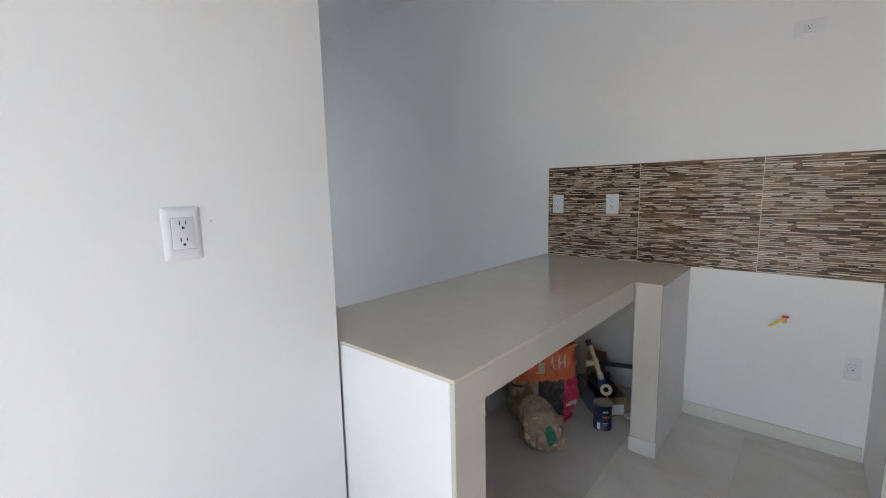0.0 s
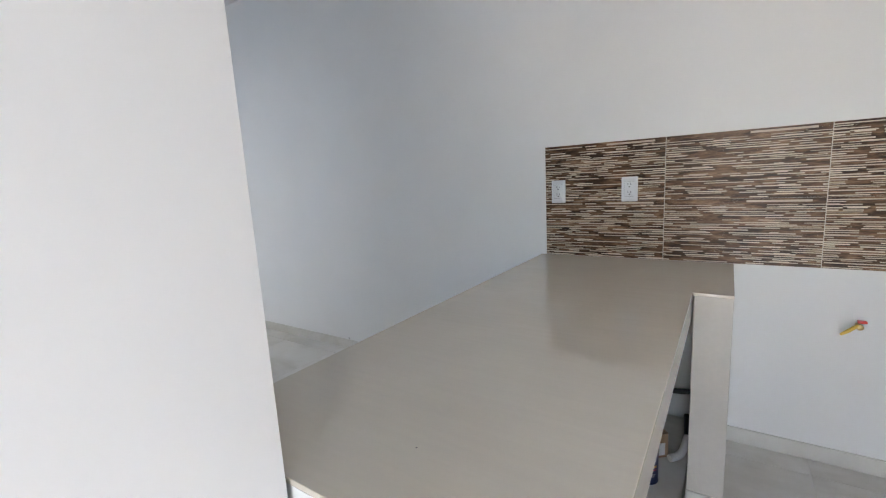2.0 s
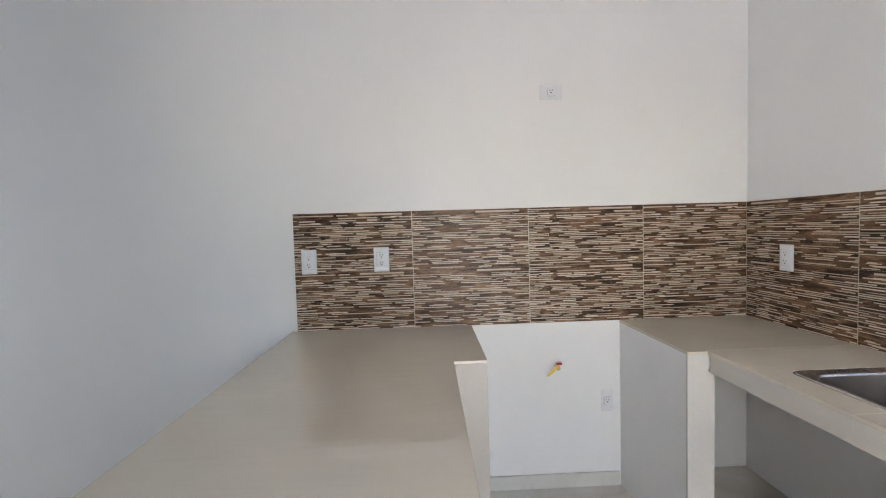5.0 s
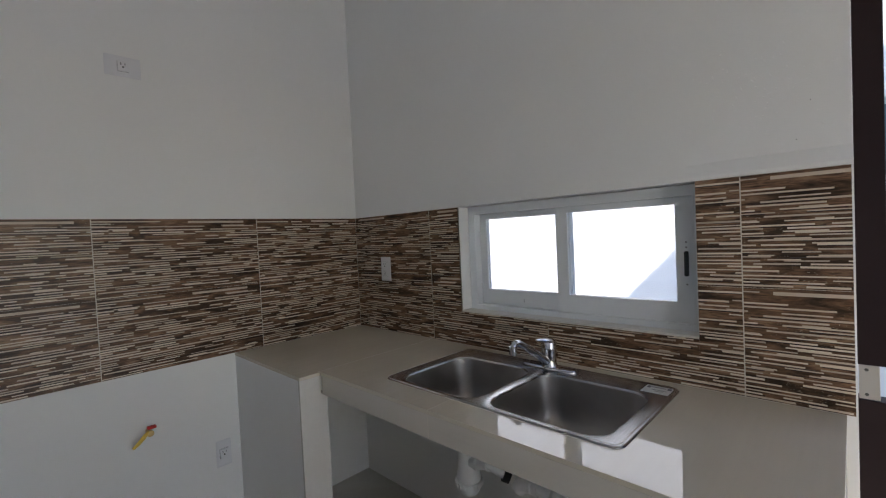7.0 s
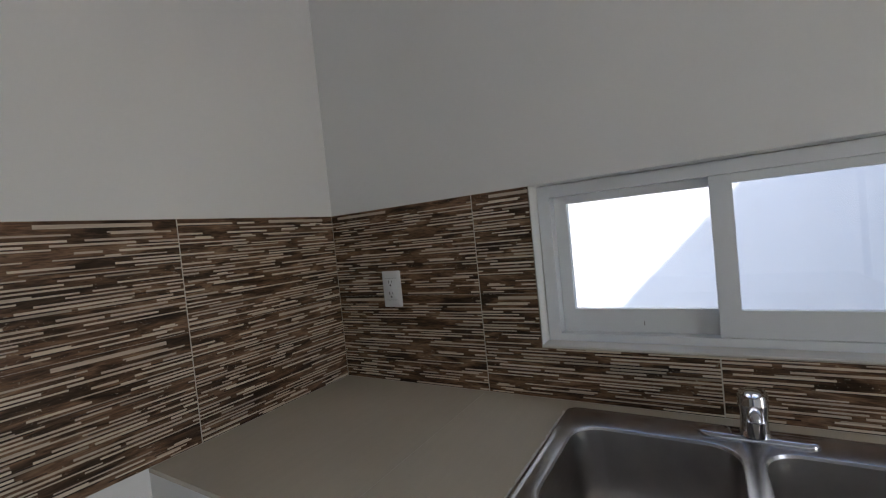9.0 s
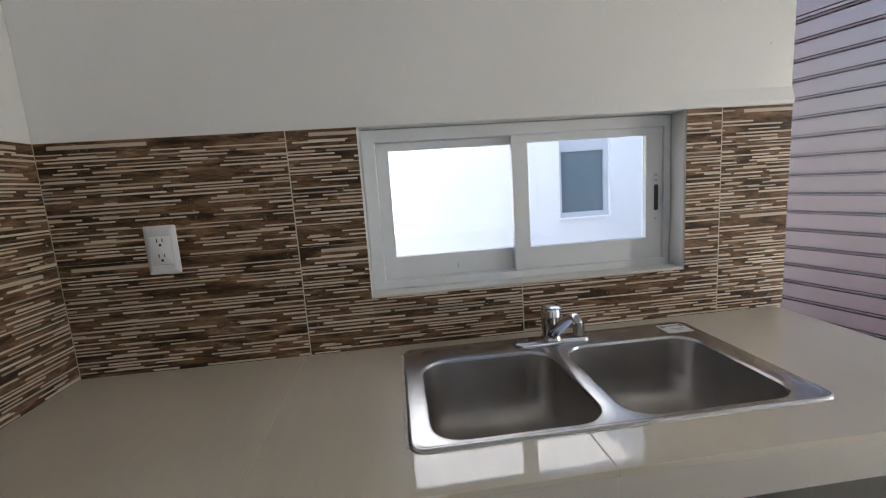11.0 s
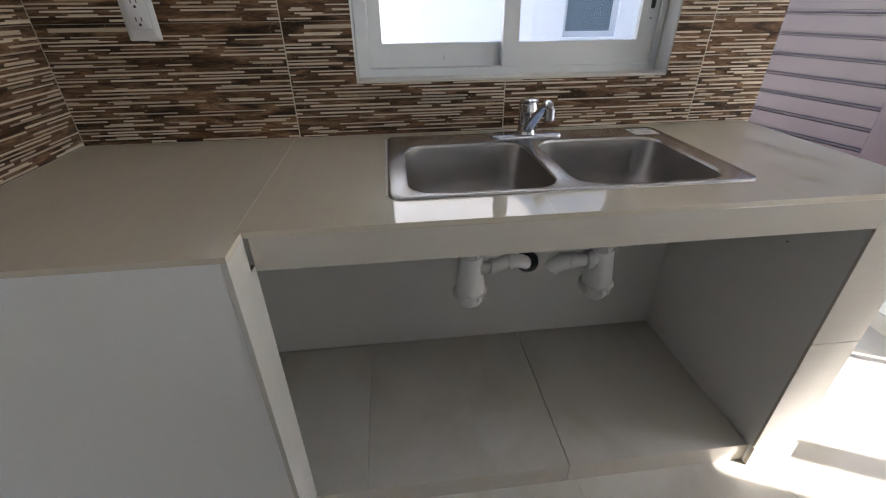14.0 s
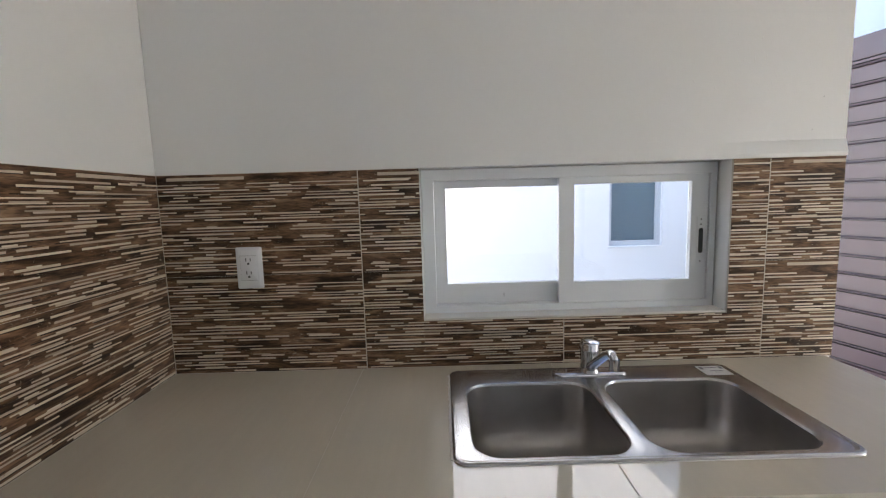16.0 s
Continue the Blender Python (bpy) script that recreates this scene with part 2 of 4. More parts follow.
def tube(points, radius, n=14, bm=None, caps=True):
    """A tube along points; radius a number or one for each point."""
    pts = [Vector(p) for p in points]
    rad = radius if isinstance(radius, (list, tuple)) else [radius] * len(pts)
    rings, side = [], None
    for i, p in enumerate(pts):
        d = (pts[min(i + 1, len(pts) - 1)] - pts[max(i - 1, 0)]).normalized()
        if side is None:
            side = d.orthogonal().normalized()
        side = (side - d * side.dot(d)).normalized()
        up = d.cross(side)
        rings.append([p + rad[i] * (math.cos(2 * math.pi * k / n) * side + math.sin(2 * math.pi * k / n) * up) for k in range(n)])
    return ring_loft(rings, caps, caps, bm)


def smooth_path(points, steps=6):
    """Catmull-Rom through the points."""
    p = [Vector(q) for q in points]
    p = [2 * p[0] - p[1]] + p + [2 * p[-1] - p[-2]]
    out = []
    for i in range(1, len(p) - 2):
        for s in range(steps):
            t = s / steps
            a, b, c, d = p[i - 1:i + 3]
            out.append(0.5 * ((2 * b) + (c - a) * t + (2 * a - 5 * b + 4 * c - d) * t * t + (3 * b - a - 3 * c + d) * t ** 3))
    return out + [p[-2]]


def rrect(x0, x1, y0, y1, r, z, n=7):
    """A rounded rectangle's points, anticlockwise."""
    out = []
    for cx, cy, a in ((x1 - r, y1 - r, 0), (x0 + r, y1 - r, 90), (x0 + r, y0 + r, 180), (x1 - r, y0 + r, 270)):
        for i in range(n):
            t = radians(a + 90 * i / (n - 1))
            out.append(Vector((cx + r * math.cos(t), cy + r * math.sin(t), z)))
    return out


TOP = 0.885          # worktop height
TILETOP = TOP + 0.60
CEILZ = 2.93

# ---- structure ----
# north wall (behind the mosaic), west to the living area
part("wall_north", box(-6.0, 0.15, 0.0, 0.15, 0.0, CEILZ), PAINT, None, "plain white painted plaster wall behind the kitchen", "structure")
# east wall with the window and the side door
bm = cells([0.0, 0.15], [-4.34, -2.852, -2.012, -1.683, -0.772, 0.0], [0.0, 1.03, TILETOP, 2.09, CEILZ],
           lambda i, j, k: not (j == 1 and k < 3) and not (j == 3 and k == 1), 0.003)
part("wall_east", bm, PAINT, None, "white plaster wall with sliding window and side doorway", "structure")
part("wall_partition", box(-2.20, -2.06, -3.8, -1.99, 0.0, CEILZ, 0.0015), PAINT, None, "bright white partition wall with a duplex outlet", "structure")
part("wall_pier", box(-0.328, -0.0005, -2.99, -2.8525, 0.0, CEILZ, 0.003), PAINT, None, "short white wall return beside the side door", "structure")
bm = cells([-6.0, -1.670, -0.778, 0.15], [-3.93, -3.8], [0.0, 2.23, CEILZ], lambda i, j, k: not (i == 1 and k == 0))
part("wall_south", bm, PAINT, None, "white plaster wall with the glazed entrance", "structure")
# the opening here is unseen, added and sized to let daylight in
bm = cells([-6.15, -6.0], [-3.93, -3.70, -0.45, 0.15], [0.0, 0.05, 2.55, CEILZ], lambda i, j, k: not (j == 1 and k == 1))
part("wall_west", bm, PAINT, None, "white wall of the living area with an unseen opening added for daylight", "structure")
part("ceiling", box(-6.15, 0.15, -3.93, 0.15, CEILZ, CEILZ + 0.12), CEIL, None, "plain white ceiling", "structure")
floor = part("floor", box(-6.0, 0.15, -3.93, 0.0, -0.12, -0.0018), GROUT, None, "pale marbled porcelain tile floor", "structure")
part("ground", box(-60, 60, -60, 60, -0.30, -0.125), make_paint("pale_concrete", (0.55, 0.54, 0.52), 0.85, 0.6), None, "pale concrete ground outside", "structure")
# unseen block against sun from the west; its cream warms the bounced daylight
part("west_sun_block", box(-7.9, -7.7, -12.0, 2.0, -0.12, 6.3), make_paint("warm_bounce_cream", (0.86, 0.765, 0.64), 0.8, 0.5), None, "added unseen cream block keeping sun out of the living area opening", "structure")
part("side_path", box(0.15, 2.03, -6.0, 3.0, -0.125, -0.03), make_paint("path_concrete", (0.58, 0.57, 0.55), 0.85, 0.6), None, "pale concrete side path", "structure")


def baseboard(name, x0, x1, y0, y1, h=0.075):
    return part(name, box(x0, x1, y0, y1, 0.0, h, 0.0012, 1), MARBLE, None, "grey marbled porcelain skirting", "structure")


baseboard("baseboard", -5.99, -2.39, -0.010, -0.0005)
baseboard("baseboard", -1.459, -0.692, -0.010, -0.0005)
baseboard("baseboard", -0.338, -0.001, -2.852, -2.842)
baseboard("baseboard", -2.0595, -2.050, -3.79, -1.99)
baseboard("baseboard", -2.2095, -2.2005, -3.79, -1.99)

# neighbouring building with its window
nb = thing("neighbouring_building", (2.03, -2.3, -0.1), "white rendered neighbouring building with a small tinted window", "building")


def world_part(name, bm, material, parent, label="", smooth=False):
    """A part given in world coordinates."""
    at = Vector((0, 0, 0))
    q = parent
    while q is not None:
        at += q.location
        q = q.parent
    bmesh.ops.translate(bm, verts=bm.verts[:], vec=-at)
    return part(name, bm, material, parent, label, "", smooth)


bm = cells([2.03, 2.20], [-7.0, -2.525, -2.118, 3.0], [-0.12, 0.995, 2.02, 3.0], lambda i, j, k: not (j == 1 and k == 1))
world_part("wall", bm, OUTWALL, nb)
world_part("roof", box(1.98, 6.0, -7.0, 3.0, 3.0, 3.12), OUTWALL, nb)
nwin = world_part("window", cells([2.06, 2.10], [-2.525, -2.485, -2.145, -2.118], [0.995, 1.034, 1.502, 1.592, 1.985, 2.02],
                                  lambda i, j, k: j != 1 or k in (0, 2, 4)), NFRAME, nb, "white aluminium window frame")
for z0, z1 in ((1.034, 1.502), (1.592, 1.985)):
    world_part("pane", box(2.075, 2.081, -2.485, -2.145, z0, z1), NGLASS, nwin, "blue-grey tinted pane")
world_part("window_sill", box(2.015, 2.06, -2.535, -2.108, 0.980, 0.9945, 0.002), OUTWALL, nb)

# unseen block, added to cast the diagonal shadow edge on the neighbouring building
part("passage_sun_block", box(-0.3, 2.03, -4.55, -4.35, -0.12, 4.58), OUTWALL, None, "added unseen white block across the side path, shading the neighbouring wall", "structure")

# plaster standing proud above the mosaic, and specks left in the plaster
bm = bmesh.new()
ring_loft([[Vector((x * d + 0.001, y, z)) for x, z in ((0.0, TILETOP + 0.0006), (-0.0092, TILETOP + 0.0008), (-0.0112, TILETOP + 0.012), (-0.0075, TILETOP + 0.026), (0.0, TILETOP + 0.052))]
           for y, d in ((-2.0115, 0.95), (-1.95, 1.0), (-1.88, 1.05), (-1.81, 0.95), (-1.75, 0.9), (-1.70, 0.62), (-1.65, 0.3), (-1.60, 0.08), (-1.56, 0.0))], True, True, bm)
part("trim", bm, PAINT, None, "uneven white plaster edge above the mosaic", "structure")
rnd = random.Random(5)
bm = bmesh.new()
for n_ in range(170):
    y, z = rnd.gauss(-1.80, 0.12), rnd.gauss(1.71, 0.10)
    if n_ % 9 == 0:
        y, z = rnd.uniform(-1.95, -1.1), rnd.uniform(1.55, 2.2)
    if y < -2.0 or z < 1.56:
        continue
    r = rnd.uniform(0.0010, 0.0027)
    q = Matrix.Translation((0.0, y, z)) @ Matrix.Rotation(rnd.uniform(-0.6, 0.6), 4, "X") @ Matrix.Diagonal((0.32 * r, r, r * rnd.choice((1, 1.3, 3.5)), 1))
    bmesh.ops.create_icosphere(bm, subdivisions=1, radius=1.0, matrix=q)
part("plaster_specks", bm, PAINT, None, "small lumps in the white plaster", "stuff", True, "plaster")

spots = thing("nail_holes", (-0.43, -1.857, 0.679), "tiny dark nail holes and chips", "mark")
spots["kind"] = "stuff"
for cx, cy, cz, ax_, r in ((-0.43, -1.8568, 0.679, (0, 1, 0), 0.003), (-0.304, -1.850, 0.0705, (0, 0, 1), 0.002), (-0.5942, -0.604, 0.8115, (-1, 0, 0), 0.0025), (-3.509, -0.0103, 0.072, (0, -1, 0), 0.006), (-4.066, -0.0005, 0.085, (0, -1, 0), 0.006),
                          (-1.93, -1.819, 0.8852, (0, 0, 1), 0.002), (-2.0599, -2.332, 1.29, (1, 0, 0), 0.0013), (-0.0001, -1.938, 1.654, (-1, 0, 0), 0.0014), (-0.0001, -1.91, 1.562, (-1, 0, 0), 0.0012)):
    world_part("hole", lathe([(r, 0.0), (r * 0.7, 0.0006)], (cx, cy, cz), ax_, 8), SCREW, spots)

# sliding window
FX = 0.058
window = tagged(new("window_1"), "white aluminium sliding window with clear glass", "window", "", "structure")
window.location = (0.0, -1.2275, 1.03)
y0, y1, z0, z1 = -1.681, -0.774, 1.032, TILETOP - 0.002
bm = cells([FX, FX + 0.075], [y0, y0 + 0.020, y1 - 0.036, y1], [z0, z0 + 0.024, z1 - 0.034, z1], lambda i, j, k: not (j == 1 and k == 1), 0.0015)
world_part("window_frame", bm, ALU, window)


def sash(ya, yb, xa, xb, left, right, bot, top, name="sash"):
    za, zb = z0 + 0.024, z1 - 0.034
    bm = cells([xa, xb], [ya, ya + right, yb - left, yb], [za, za + bot, zb - top, zb], lambda i, j, k: not (j == 1 and k == 1), 0.0015)
    s = world_part(name, bm, ALU, window)
    g = world_part("pane", box((xa + xb) / 2, (xa + xb) / 2 + 0.004, ya + right, yb - left, za + bot, zb - top), GLASS, s, "clear glass pane")
    g.visible_shadow = False
    return s


sash(-1.245, -0.811, FX + 0.036, FX + 0.060, 0.036, 0.030, 0.065, 0.023)
rs = sash(-1.6605, -1.198, FX + 0.008, FX + 0.032, 0.0475, 0.052, 0.066, 0.022)
world_part("mark", box(FX + 0.0348, FX + 0.0356, -1.0285, -1.0270, 1.075, 1.088), SCREW, window)
bm = bmesh.new()
ring_loft([[Vector((FX + x, p.x, p.y)) for p in rrect(-1.650, -1.628, 1.166, 1.320, 0.008, 0)] for x in (0.0078, 0.006)], True, True, bm)
world_part("handle_plate", bm, ALU, rs)
bm = bmesh.new()
ring_loft([[Vector((FX + x, p.x, p.y)) for p in rrect(-1.6455, -1.6325, 1.203, 1.281, 0.0055, 0)] for x in (0.0062, 0.0045)], True, True, bm)
world_part("latch", bm, DARK, rs, "black recessed latch")
for zz in (1.178, 1.293, 1.309):
    world_part("screw", lathe([(0.0025, 0), (0.002, 0.0015)], (FX + 0.006, -1.639, zz), (-1, 0, 0), 10), SCREW, rs)
world_part("window_sill", box(-0.004, FX - 0.001, y0 - 0.002, y1 + 0.002, 1.0305, 1.036, 0.0015), CAULK, window)

# side door: frame and half-open leaf
door = tagged(new("door_1"), "brown metal side door standing half open outwards", "door", "", "structure")
door.location = (0.0, -2.36, 0.0)
world_part("strike_jamb", box(0.080, 0.132, -2.067, -2.0125, 0.008, 0.904, 0.002), JAMBPAINT, door)
world_part("strike_jamb", box(0.080, 0.132, -2.067, -2.0125, 0.992, 2.088, 0.002), JAMBPAINT, door)
world_part("hinge_jamb", box(0.050, 0.100, -2.8515, -2.800, 0.008, 2.088, 0.006), JAMBPAINT, door)
world_part("head_jamb", box(0.080, 0.132, -2.799, -2.068, 2.052, 2.088, 0.003), JAMBPAINT, door)
world_part("strike_plate", box(0.084, 0.090, -2.052, -2.014, 0.905, 0.991, 0.001), NICKEL, door, "satin steel strike plate")
for zz in (0.917, 0.979):
    world_part("screw", lathe([(0.004, 0), (0.003, 0.002)], (0.084, -2.028, zz), (-1, 0, 0), 12), SCREW, door)
world_part("threshold", box(-0.001, 0.15, -2.851, -2.0125, -0.006, 0.005, 0.003), MARBLE, door)
# leaf, built along its own x from the hinge, then turned
LEAF = Matrix.Translation((0.112, -2.818, 0.0)) @ Matrix.Rotation(radians(14), 4, "Z")


def leaf_part(name, bm, material, label=""):
    bmesh.ops.transform(bm, matrix=LEAF, verts=bm.verts[:])
    return world_part(name, bm, material, door, label)


leaf_part("stile", box(0.0, 0.122, -0.02, 0.02, 0.03, 2.04, 0.003), DOORPAINT)
leaf_part("stile", box(0.675, 0.785, -0.02, 0.02, 0.03, 2.04, 0.003), DOORPAINT)
leaf_part("rail", box(0.1225, 0.6745, -0.02, 0.02, 1.942, 2.04, 0.003), DOORPAINT)
leaf_part("rail", box(0.1225, 0.6745, -0.02, 0.02, 0.03, 0.103, 0.003), DOORPAINT)
zs = 0.1035
while zs < 1.93:
    ze = 0.1770 if zs < 0.11 else min(zs + 0.0825, 1.9415)
    # a plank with a raised bead at its foot
    prof = [(0.001, zs), (0.001, zs + 0.0030), (0.0150, zs + 0.0040), (0.0180, zs + 0.0062), (0.0160, zs + 0.0092), (0.001, zs + 0.0102), (0.001, zs + 0.0165), (0.0155, zs + 0.018), (0.0155, ze - 0.0035), (0.001, ze - 0.0020), (0.001, ze - 0.0002)]
    loop = [(y, z) for y, z in prof] + [(-y, z) for y, z in reversed(prof)]
    bm = bmesh.new()
    ring_loft([[Vector((x, y, z)) for y, z in loop] for x in (0.1225, 0.6745)], True, True, bm)
    leaf_part("plank", bm, DOORPAINT)
    zs = ze
for zz in (0.35, 0.86, 1.6):
    leaf_part("hinge", lathe([(0.009, -0.045), (0.009, 0.045)], (-0.016, 0.0, zz), (0, 0, 1), 12), JAMBPAINT)
leaf_part("door_handle", tube(smooth_path([(0.72, 0.02, 1.0), (0.72, 0.06, 1.0), (0.70, 0.065, 1.0), (0.63, 0.065, 1.0)]), 0.008), NICKEL)

# glazed entrance in the south wall
door2 = tagged(new("door_2"), "white aluminium glazed entrance with a side light", "door", "", "structure")
door2.location = (-1.18, -3.865, 0.0)
bm = cells([-1.668, -1.654, -1.502, -1.425, -0.864, -0.848, -0.794, -0.780], [-3.90, -3.85], [0, 0.012, 2.21, 2.228], lambda i, j, k: i in (0, 2, 4, 6) or k in (0, 2))
world_part("door_frame", bm, ALU, door2)

# ---- worktops ----
t = cells([-2.385, -1.5895, -1.462], [-1.982, -0.592, 0.0], [TOP - 0.012, TOP], lambda i, j, k: not (i == 1 and j == 0), 0.0015)
penwt = part("peninsula_worktop", t, BEIGE, None, "polished beige porcelain worktop on the peninsula", category="worktop")
wt = thing("sink_worktop", (-0.3, -1.0, TOP - 0.012), "polished beige porcelain worktop under the window", "worktop")
world_part("slab", cells([-0.685, -0.6035, -0.0005], [-0.5915, -0.580, -0.0005], [TOP - 0.012, TOP], lambda i, j, k: not (i == 1 and j == 0), 0.001), BEIGE, wt)
world_part("slab", cells([-0.602, -0.485, -0.075, -0.0005], [-1.154, -0.86, -0.5815], [TOP - 0.012, TOP], lambda i, j, k: not (i == 1 and j == 0), 0.001), BEIGE, wt)
world_part("slab", cells([-0.602, -0.485, -0.075, -0.0005], [-1.992, -1.622, -1.1555], [TOP - 0.012, TOP], lambda i, j, k: not (i == 1 and j == 1), 0.001), BEIGE, wt)

for xa, xb, ya in ((-0.60, -0.001, -0.5816), (-0.601, -0.486, -1.1556), (-0.074, -0.001, -1.1556)):
    world_part("joint", box(xa, xb, ya, ya + 0.0018, TOP - 0.011, TOP - 0.0005), CREAM_GROUT, wt)

# sink counter base
sc = thing("sink_counter", (-0.3, -1.0, 0.0), "white masonry counter base clad in beige porcelain", "counter")
zt = TOP - 0.0125
world_part("apron", cells([-0.6015, -0.585], [-1.856, -1.156, -1.154, -0.60], [0.805, zt], lambda i, j, k: j != 1), BEIGE_FRONT, sc, "beige porcelain apron")
world_part("joint", box(-0.6018, -0.5855, -1.1559, -1.1541, 0.8055, zt), CREAM_GROUT, sc)
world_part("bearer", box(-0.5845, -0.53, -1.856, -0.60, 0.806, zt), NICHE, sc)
world_part("leg", box(-0.5935, -0.0005, -1.985, -1.857, 0.0, zt), PAINT, sc, "white rendered leg")
for z0_, z1_ in ((0.0, 0.078), (0.0795, 0.478), (0.4795, zt)):
    world_part("cladding", box(-0.605 if z0_ == 0 else -0.6015, -0.5937, -1.99 if z0_ else -1.997, -1.856, z0_ + 0.0005, z1_, 0.0008, 1), BEIGE_FRONT, sc)
world_part("end_cladding", box(-0.585, -0.0005, -1.990, -1.9855, 0.08, zt), BEIGE_FRONT, sc)
world_part("side_panel", box(-0.684, -0.60, -0.580, -0.0005, 0.0005, zt), PAINT, sc, "white rendered side panel")
world_part("inner_cladding", box(-0.6024, -0.578, -0.591, -0.0005, 0.0705, 0.8045), PALE_FRONT, sc)
world_part("side_cladding", box(-0.6845, -0.6025, -0.591, -0.5805, 0.082, zt), PALE_FRONT, sc, "pale porcelain cladding")
world_part("side_skirting", box(-0.688, -0.63, -0.597, -0.5805, 0.0005, 0.0805, 0.001, 1), SKIRT, sc)
world_part("shelf_base", box(-0.575, -0.0005, -1.8565, -0.0005, 0.0005, 0.060), GROUT, sc)
world_part("riser", cells([-0.585, -0.5755], [-1.8565, -1.302, -1.300, -0.60], [0.0005, 0.0695], lambda i, j, k: j != 1), BEIGE_FRONT, sc)
for ya, yb in ((-0.7265, -0.004), (-1.301, -0.7285), (-1.8535, -1.303)):
    world_part("shelf_tile", box(-0.5845, -0.004, ya, yb, 0.0605, 0.070, 0.001, 1), MARBLE, sc)

# peninsula base
pc = thing("peninsula", (-2.0, -1.0, 0.0), "white masonry peninsula base with beige porcelain apron", "counter")
world_part("end_panel", box(-2.0606, -1.606, -1.9815, -1.852, 0.0005, zt), PAINT, pc, "white rendered end panel")
world_part("front_leg", box(-1.6055, -1.590, -1.982, -1.852, 0.0005, zt, 0.001, 1), BEIGE_FRONT, pc)
world_part("apron", box(-1.605, -1.590, -1.8515, -0.5905, 0.788, zt, 0.001, 1), BEIGE_FRONT, pc)
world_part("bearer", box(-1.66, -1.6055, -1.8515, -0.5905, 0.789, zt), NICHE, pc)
world_part("back_panel", box(-2.38, -2.29, -1.975, -0.0005, 0.0005, zt), PAINT, pc)
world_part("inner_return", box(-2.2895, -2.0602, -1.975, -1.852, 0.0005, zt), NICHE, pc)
world_part("side_panel", box(-1.580, -1.4635, -0.580, -0.0005, 0.0005, zt), PAINT, pc)
world_part("side_cladding", box(-1.584, -1.463, -0.5915, -0.5805, 0.082, zt, 0.001, 1), BEIGE_FRONT, pc)
world_part("side_skirting", box(-1.588, -1.459, -0.597, -0.5805, 0.0005, 0.0805, 0.001, 1), SKIRT, pc)
world_part("shelf", box(-2.2895, -1.5955, -1.8515, -0.0005, 0.0005, 0.0600), MARBLE, pc)


# ---- mosaic tiles: 60 x 30 cm, a marbled brown ground with thin raised strips ----
def strips(seed):
    """Strips of one tile as (a0, a1, z0, z1, tone), a from 0 to 0.6 and z from 0 to 0.3; tone from 0.5 up is cream."""
    rnd = random.Random(seed)
    out = []

    def put(lo, hi, za, zb, tone):
        lo, hi = max(lo, 0.0), min(hi, 0.6)
        if hi - lo > 0.010:
            out.append((lo, hi, za, min(zb, 0.2985), tone))
    wide0 = rnd.uniform(0.30, 0.36)
    put(wide0, wide0 + 0.225, 0.2825, 0.2915, 0.95)
    z, below = 0.0042, 0.0020
    while z < 0.291:
        h = rnd.choice((0.0030, 0.0036, 0.0040, 0.0044, 0.0050))
        gap = rnd.choice((0.0034, 0.0046, 0.0058, 0.0074, 0.0088))
        a = -rnd.random() * 0.16
        while a < 0.6:
            ln = rnd.uniform(0.05, 0.26)
            clear = not (0.276 < z + h and z < 0.294 and a + ln > wide0 - 0.01 and a < wide0 + 0.235)
            if rnd.random() < 0.88 and clear:
                put(a, a + ln, z, z + h, rnd.uniform(0.5, 1.0))
                if rnd.random() < 0.62:
                    off = rnd.uniform(-0.03, 0.06)
                    put(a + off, a + off + ln * rnd.uniform(0.4, 1.0), z - min(below, rnd.uniform(0.0018, 0.0028)), z - 0.0001, rnd.uniform(0.0, 0.42))
                if gap > 0.007 and rnd.random() < 0.5:
                    off = rnd.uniform(-0.02, 0.7 * ln)
                    put(a + off, a + off + rnd.uniform(0.03, 0.10), z + h, z + h + 0.0033, rnd.uniform(0.5, 1.0))
            a += ln + rnd.uniform(0.010, 0.085)
        z += h + gap
        below = gap if gap < 0.007 else gap - 0.0035
    return out


